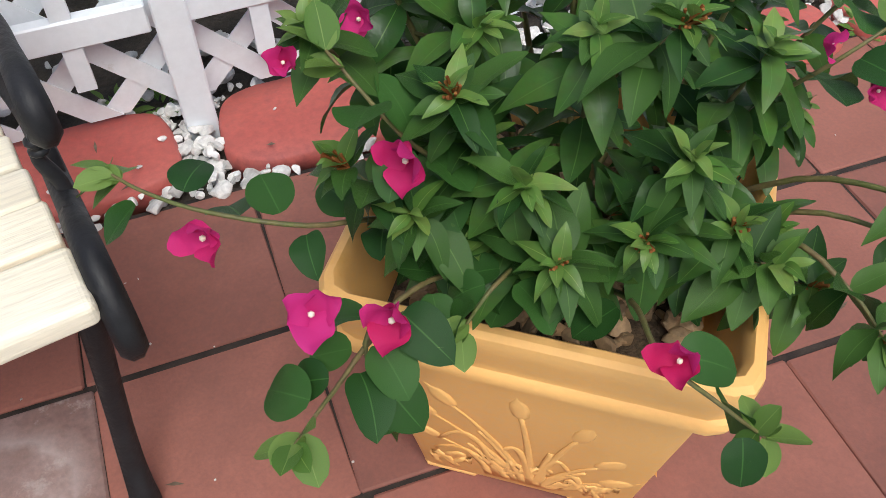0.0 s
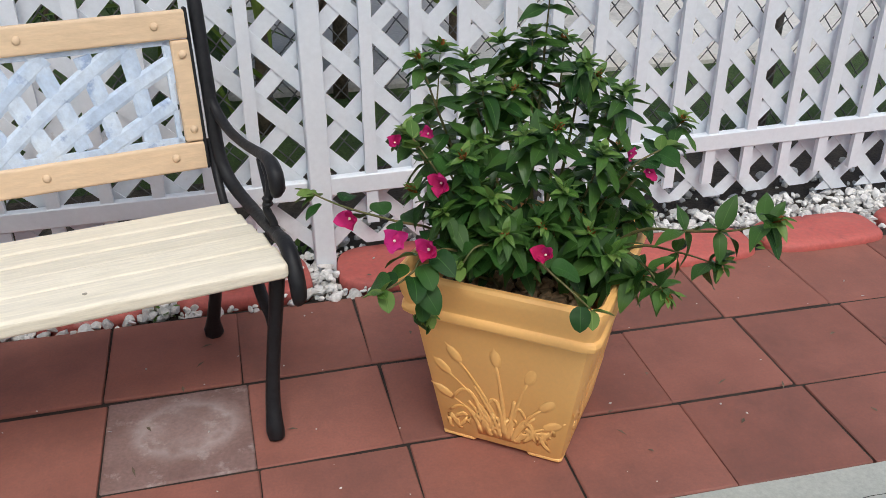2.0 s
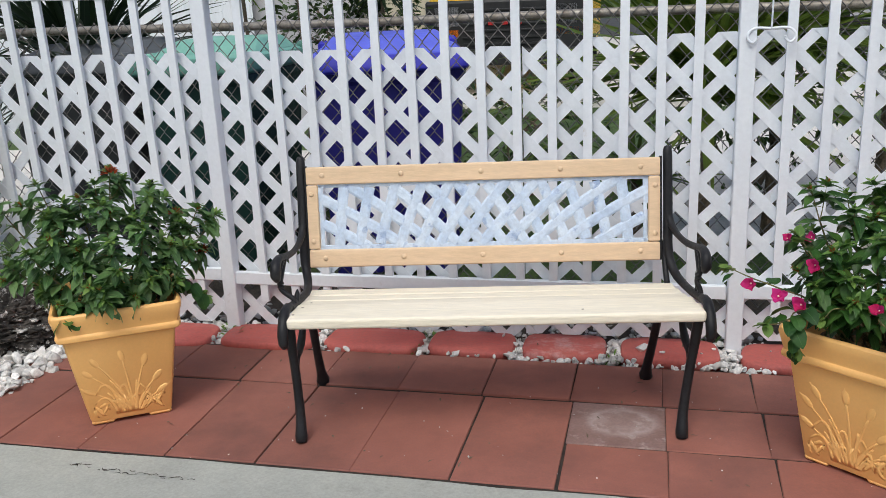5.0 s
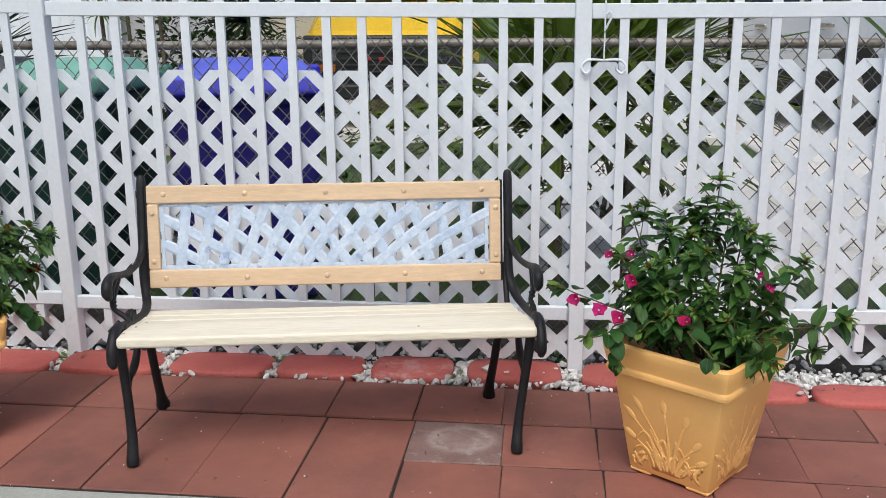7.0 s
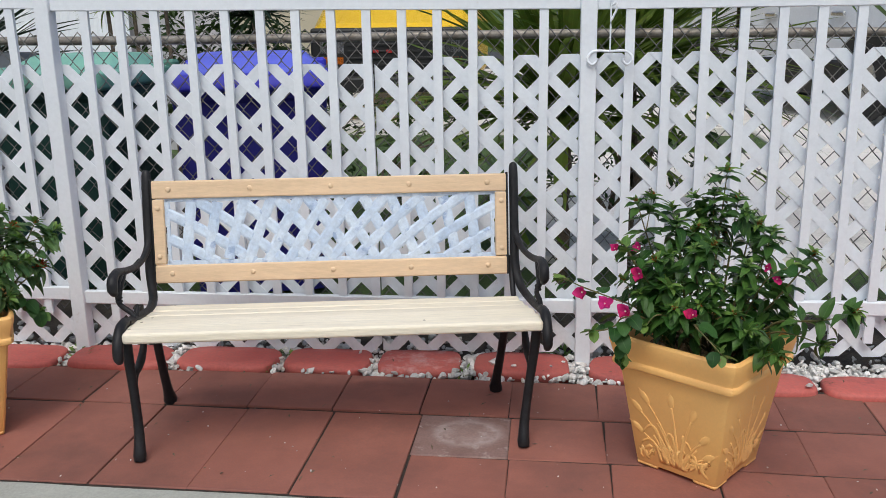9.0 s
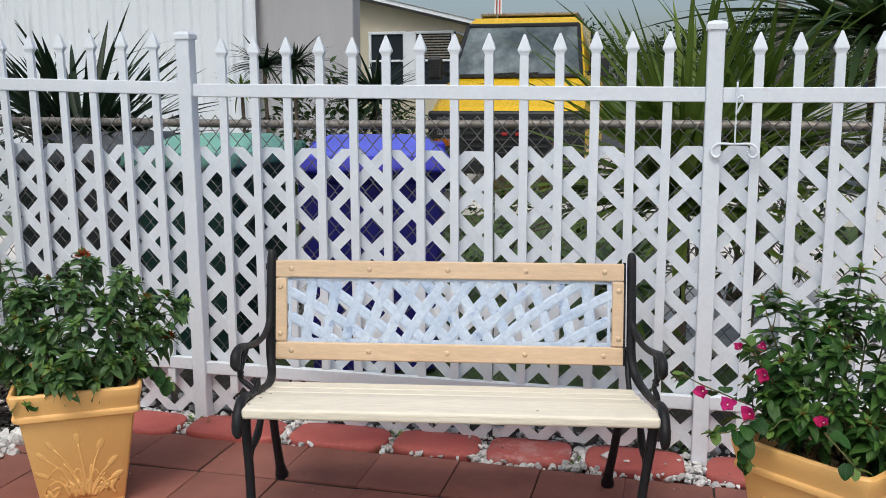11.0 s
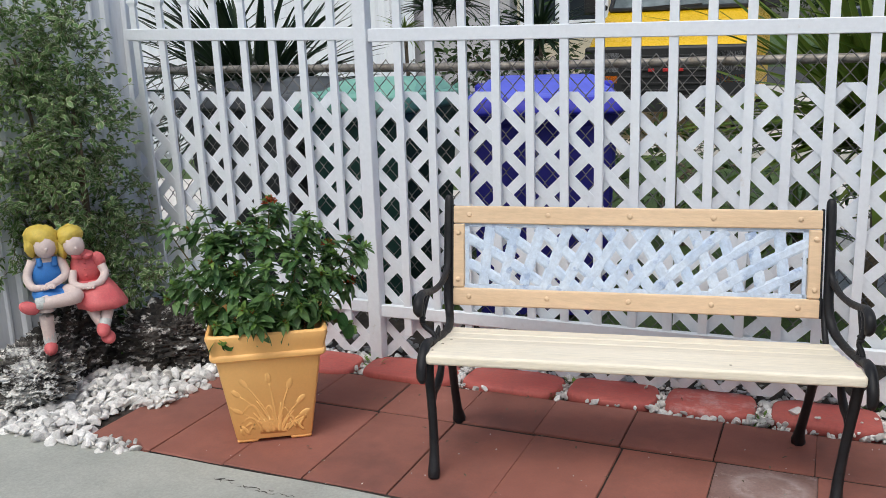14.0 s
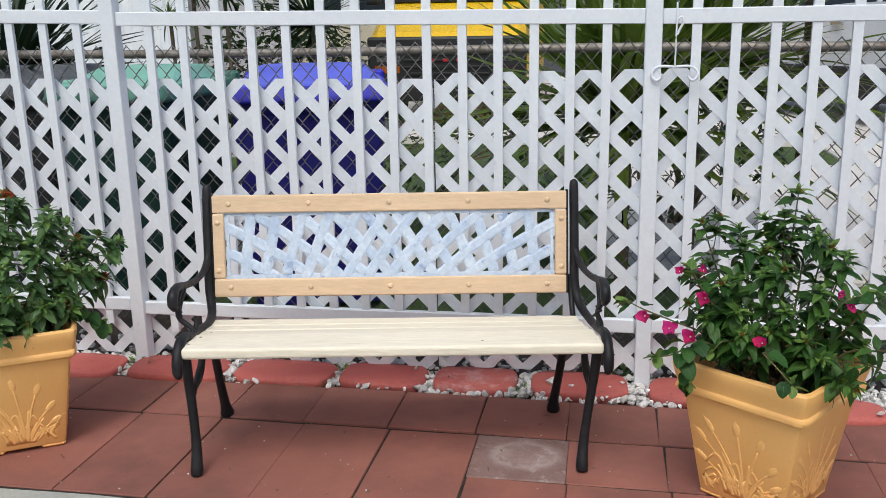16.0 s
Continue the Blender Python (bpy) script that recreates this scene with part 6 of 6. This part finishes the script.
def parked_car(x, y, turn, paint, label, tall=1.0):
    root = thing("car", lie(x, y, turn) @ Matrix.Diagonal((1, 1, tall, 1)), label, "car", "parked cars")
    bm = bmesh.new()
    loops = []
    for yy, zb, zt, w in ((0, 0.45, 0.72, 0.70), (0.10, 0.28, 0.88, 0.86), (1.1, 0.22, 1.02, 0.92), (2.4, 0.22, 1.06, 0.93), (4.2, 0.25, 1.05, 0.90), (4.6, 0.35, 0.98, 0.84), (4.7, 0.50, 0.85, 0.75)):
        loops.append([(-w, yy, zb), (w, yy, zb), (w * 1.02, yy, (zb + zt) / 2), (w * 0.94, yy, zt), (-w * 0.94, yy, zt), (-w * 1.02, yy, (zb + zt) / 2)])
    rings(bm, loops)
    part("body", bm, paint, root)
    bm = bmesh.new()
    rings(bm, [[(-0.82, 1.2, 1.0), (0.82, 1.2, 1.0), (0.82, 4.4, 1.0), (-0.82, 4.4, 1.0)], [(-0.66, 1.95, 1.48), (0.66, 1.95, 1.48), (0.66, 3.9, 1.5), (-0.66, 3.9, 1.5)]])
    part("glasshouse", bm, PANE, root)
    bm = bmesh.new()
    rings(bm, [[(-0.67, 1.9, 1.475), (0.67, 1.9, 1.475), (0.67, 3.95, 1.49), (-0.67, 3.95, 1.49)], [(-0.60, 2.05, 1.56), (0.60, 2.05, 1.56), (0.60, 3.8, 1.57), (-0.60, 3.8, 1.57)]])
    part("roof", bm, paint, root)
    for sx in (-1, 1):
        for a, b in (((0.82, 1.18, 1.0), (0.66, 1.93, 1.48)), ((0.83, 2.7, 1.0), (0.67, 2.8, 1.48)), ((0.82, 4.42, 1.0), (0.66, 3.92, 1.49))):
            bm = bmesh.new()
            tube(bm, [(sx * a[0], a[1], a[2]), (sx * b[0], b[1], b[2])], 0.035, 5)
            part("pillar", bm, paint, root)
        for yy in (0.85, 3.75):
            bm = bmesh.new()
            tube(bm, [(sx * 0.70, yy, 0.32), (sx * 0.965, yy, 0.32)], 0.32, 18)
            wh = part("wheel", bm, TYRE, root)
            bm = bmesh.new()
            tube(bm, [(sx * 0.95, yy, 0.32), (sx * 0.98, yy, 0.32)], 0.19, 14)
            part("rim", bm, RIM, wh)
        bm = bmesh.new()
        box(bm, sx * 0.62 - 0.16, sx * 0.62 + 0.16, -0.01, 0.12, 0.66, 0.80, 0.03)
        part("headlight", bm, LENS, root)
        bm = bmesh.new()
        box(bm, sx * 0.76 - 0.13, sx * 0.76 + 0.13, 4.35, 4.66, 0.84, 1.02, 0.03)
        part("tail_light", bm, TAIL, root, "red tail lamp")
        for yy in (2.1, 3.2):
            bm = bmesh.new()
            box(bm, sx * 0.945 - 0.02, sx * 0.945 + 0.02, yy, yy + 0.2, 0.86, 0.90, 0.01)
            part("door_handle", bm, RIM, root)
    bm = bmesh.new()
    box(bm, -0.5, 0.5, -0.02, 0.06, 0.42, 0.62, 0.02)
    part("grille", bm, BLACK, root)
    # black cladding, arches and bumper, enlarged to stand in for the shadow underneath
    for sx in (-1, 1):
        bm = bmesh.new()
        box(bm, sx * 0.935 - 0.03, sx * 0.935 + 0.03, 1.2, 3.4, 0.17, 0.48, 0.02)
        part("sill_cladding", bm, BLACK, root)
        for yy in (0.85, 3.75):
            bm = bmesh.new()
            tube(bm, [(sx * 0.90, yy, 0.35), (sx * 0.955, yy, 0.35)], 0.40, 20)
            part("wheel_arch", bm, BLACK, root)
    bm = bmesh.new()
    box(bm, -0.88, 0.88, 4.40, 4.76, 0.20, 0.60, 0.05, None, 2)
    part("rear_bumper", bm, BLACK, root)


PAINT_W = surface("white_coachwork", (0.72, 0.73, 0.74), (0.70, 0.71, 0.72), 3, 60, 0.25, 0.02, 0.001, 0.03)
PAINT_G = surface("grey_coachwork", (0.16, 0.17, 0.18), (0.20, 0.21, 0.22), 3, 60, 0.25, 0.02, 0.001, 0.03)
PAINT_S = surface("silver_coachwork", (0.58, 0.60, 0.63), (0.52, 0.54, 0.57), 3, 60, 0.2, 0.02, 0.001, 0.03)
parked_car(6.7, 27.5, -30, PAINT_W, "white car parked across the road among other cars")
parked_car(3.75, 26.8, 40, PAINT_G, "dark grey car parked across the road beyond the palms")
parked_car(9.4, 26.0, -60, PAINT_G, "grey car parked beside a white one across the road")
parked_car(3.01, 11.45, -152, PAINT_S, "tall silver car with red tail lights parked beyond the wire fence", 1.28)


STRAP_M = foliage("mid_strap_leaf", (0.03, 0.065, 0.018), (0.08, 0.13, 0.035), 0.4, True)


# ---- planting beyond the fence ----
def strap_plant(x, y, base, n, length, width, mat, seed, label, up=0.75, stem=0.0, arch=0.6):
    r = random.Random(seed)
    root = thing("strap_plant", lie(x, y), label, "strap-leaved plant", "strap-leaved plants")
    bm = bmesh.new()
    tube(bm, smooth_line([(0, 0, -0.08), (0.02, 0, base * 0.5), (0, 0, base)], 4), [0.035, 0.034, 0.033, 0.032, 0.03, 0.03, 0.028, 0.027, 0.02] if base > 0.3 and length > 0.5 else [0.012] * 9, 7)
    part("trunk", bm, BARK, root, smooth=True)
    shapes = [leaf_shape(length, width, "strap", 9, 0.35, d) for d in (arch * 0.25, arch * 0.7, arch * 1.2)]
    pl = []
    for i in range(n):
        a = r.uniform(0, 6.28)
        el = r.uniform(-0.12, 1.0) * up * 1.45
        d = Vector((math.cos(a) * math.cos(el), math.sin(a) * math.cos(el), math.sin(el)))
        pl.append((aim(Vector((0, 0, base + r.uniform(-0.12, 0.04) * length)), d, r.uniform(-0.4, 0.4), r.uniform(0.65, 1.1)), r.randrange(3)))
    scatter("foliage", shapes, pl, mat, root)["kind"] = "stuff"


strap_plant(-3.12, 2.05, 0.95, 170, 1.05, 0.075, STRAP_D, 1, "dark green spiky strap-leaved plant against the white house", 0.9, arch=0.3)
strap_plant(-2.24, 2.5, 1.40, 60, 0.20, 0.020, STRAP, 2, "small spiky rosette plant on a thin stem", 0.7)
strap_plant(-2.08, 2.5, 1.55, 80, 0.26, 0.024, STRAP_D, 3, "spiky dark rosette plant on a thin stem", 0.7)
strap_plant(-1.92, 2.6, 1.56, 80, 0.27, 0.024, STRAP_D, 4, "spiky dark rosette plant on a thin stem", 0.7)
strap_plant(-1.46, 2.9, 1.35, 110, 0.40, 0.035, STRAP_D, 5, "dark strap-leaved plant before the cream house", 0.8)
strap_plant(0.50, 1.75, 0.90, 240, 1.05, 0.060, STRAP, 6, "large bright green strap-leaved clump behind the wire fence", 1.0, arch=0.35)
strap_plant(0.86, 2.1, 1.05, 220, 1.0, 0.055, STRAP, 7, "bright green strap-leaved clump behind the wire fence", 0.8, arch=0.45)
strap_plant(0.16, 2.2, 0.35, 44, 0.70, 0.05, STRAP, 8, "bright green strap-leaved clump low behind the wire fence", 0.6)
strap_plant(1.44, 2.3, 1.72, 120, 1.05, 0.065, STRAP_M, 9, "tall green palm-like plant with arching blades", 0.6, arch=0.5)
strap_plant(-3.8, 2.6, 1.2, 60, 0.9, 0.05, STRAP_D, 12, "dark spiky strap-leaved plant near the ribbed wall", 0.8)


def bush(x, y, rx, ry, rz, z, n, mat, seed, label, leaf=0.07):
    r = random.Random(seed)
    root = thing("bush", lie(x, y), label, "bush", "background bushes")
    bm = bmesh.new()
    for i in range(6):
        tube(bm, smooth_line([(r.uniform(-0.1, 0.1) * rx, 0, -0.1), (r.uniform(-0.4, 0.4) * rx, r.uniform(-0.4, 0.4) * ry, z * 0.7), (r.uniform(-0.7, 0.7) * rx, r.uniform(-0.7, 0.7) * ry, z + rz * r.uniform(0, 0.6))], 4), [0.03 * max(rx, 0.3) * (1 - 0.08 * k) for k in range(9)], 5)
    part("branching", bm, BARK, root)
    pl = []
    for i in range(n):
        d = Vector((r.gauss(0, 1), r.gauss(0, 1), r.gauss(0, 1))).normalized()
        k = (0.5 + 0.6 * r.random()) * (1 + 0.45 * noise.noise(d * 2.2 + Vector((seed * 3.3, 0, 0))))
        p = Vector((d.x * rx * k, d.y * ry * k, z + d.z * rz * k))
        if p.z < 0:
            continue
        pl.append((aim(p, d + Vector((r.gauss(0, 0.7), r.gauss(0, 0.7), r.gauss(0, 0.5))), r.uniform(-0.8, 0.8), r.uniform(0.6, 1.3)), 0))
    scatter("crown", [leaf_shape(leaf, leaf * 0.45, rows=3)], pl, mat, root)["kind"] = "stuff"


bush(-1.35, 2.75, 0.55, 0.4, 0.50, 0.62, 900, TREE, 1, "dark leafy bush behind the bins")
bush(-0.55, 3.2, 0.5, 0.4, 0.40, 0.45, 500, TREE, 2, "low dark bush near the parked van")
bush(0.9, 3.4, 0.7, 0.4, 0.5, 0.55, 700, TREE, 3, "low dark bush below the palms")
bush(-1.85, 3.3, 0.62, 0.3, 0.44, 1.04, 1500, TREE, 12, "dark leafy bush before the cream house")
bush(-3.0, 3.0, 0.6, 0.4, 0.45, 0.5, 700, TREE, 11, "dark bush beside the white house")
for i in range(13):
    q = random.Random(70 + i)
    bush(-16 + 4.2 * i + q.uniform(-1, 1), 34 + q.uniform(-4, 6), q.uniform(2.4, 3.6), 2.2, q.uniform(1.1, 1.7), q.uniform(2.1, 2.7), 4500, TREE, 20 + i, "broad dark green street tree in the distance", 0.19)


def pole(x, y, h, r0, label):
    root = thing("utility_pole", lie(x, y), label, "utility pole", "utility poles")
    bm = bmesh.new()
    tube(bm, [(0, 0, -0.1), (0, 0, h)], [r0, r0 * 0.75], 10)
    part("shaft", bm, STEEL, root, smooth=True)
    bm = bmesh.new()
    box(bm, -0.9, 0.9, -0.05, 0.05, h - 0.6, h - 0.48, 0.01)
    part("cross_arm", bm, BARK, root)
    for sx in (-0.8, 0.0, 0.8):
        bm = bmesh.new()
        tube(bm, [(sx, -0.05, h - 0.40), (sx + 12, 0.3, h - 0.9), (sx + 24, 0.6, h - 0.45)], 0.012, 4)
        part("cable", bm, BLACK, root)


pole(5.0, 24.0, 8.0, 0.16, "grey wooden utility pole with a cross arm")
pole(3.3, 22.0, 7.0, 0.13, "slim grey utility pole beside the road")
bm = bmesh.new()
box(bm, -60, 60, 17.5, 24, -0.2, -0.04, 0.01)
for v in bm.verts:
    v.co.z += rise(v.co.y)
tagged(link("road", bm, surface("asphalt", (0.05, 0.05, 0.052), (0.07, 0.07, 0.07), 3, 90, 0.9, 0.4)), "dark asphalt road in the distance", "road", kind="structure")
# things behind the viewer close the place
bm = bmesh.new()
box(bm, -9, 9, -9.3, -9.0, -0.1, 3.0, 0.01)
tagged(link("wall_south", bm, CREAMWALL), "plain cream house wall across the slab", "wall", kind="structure")
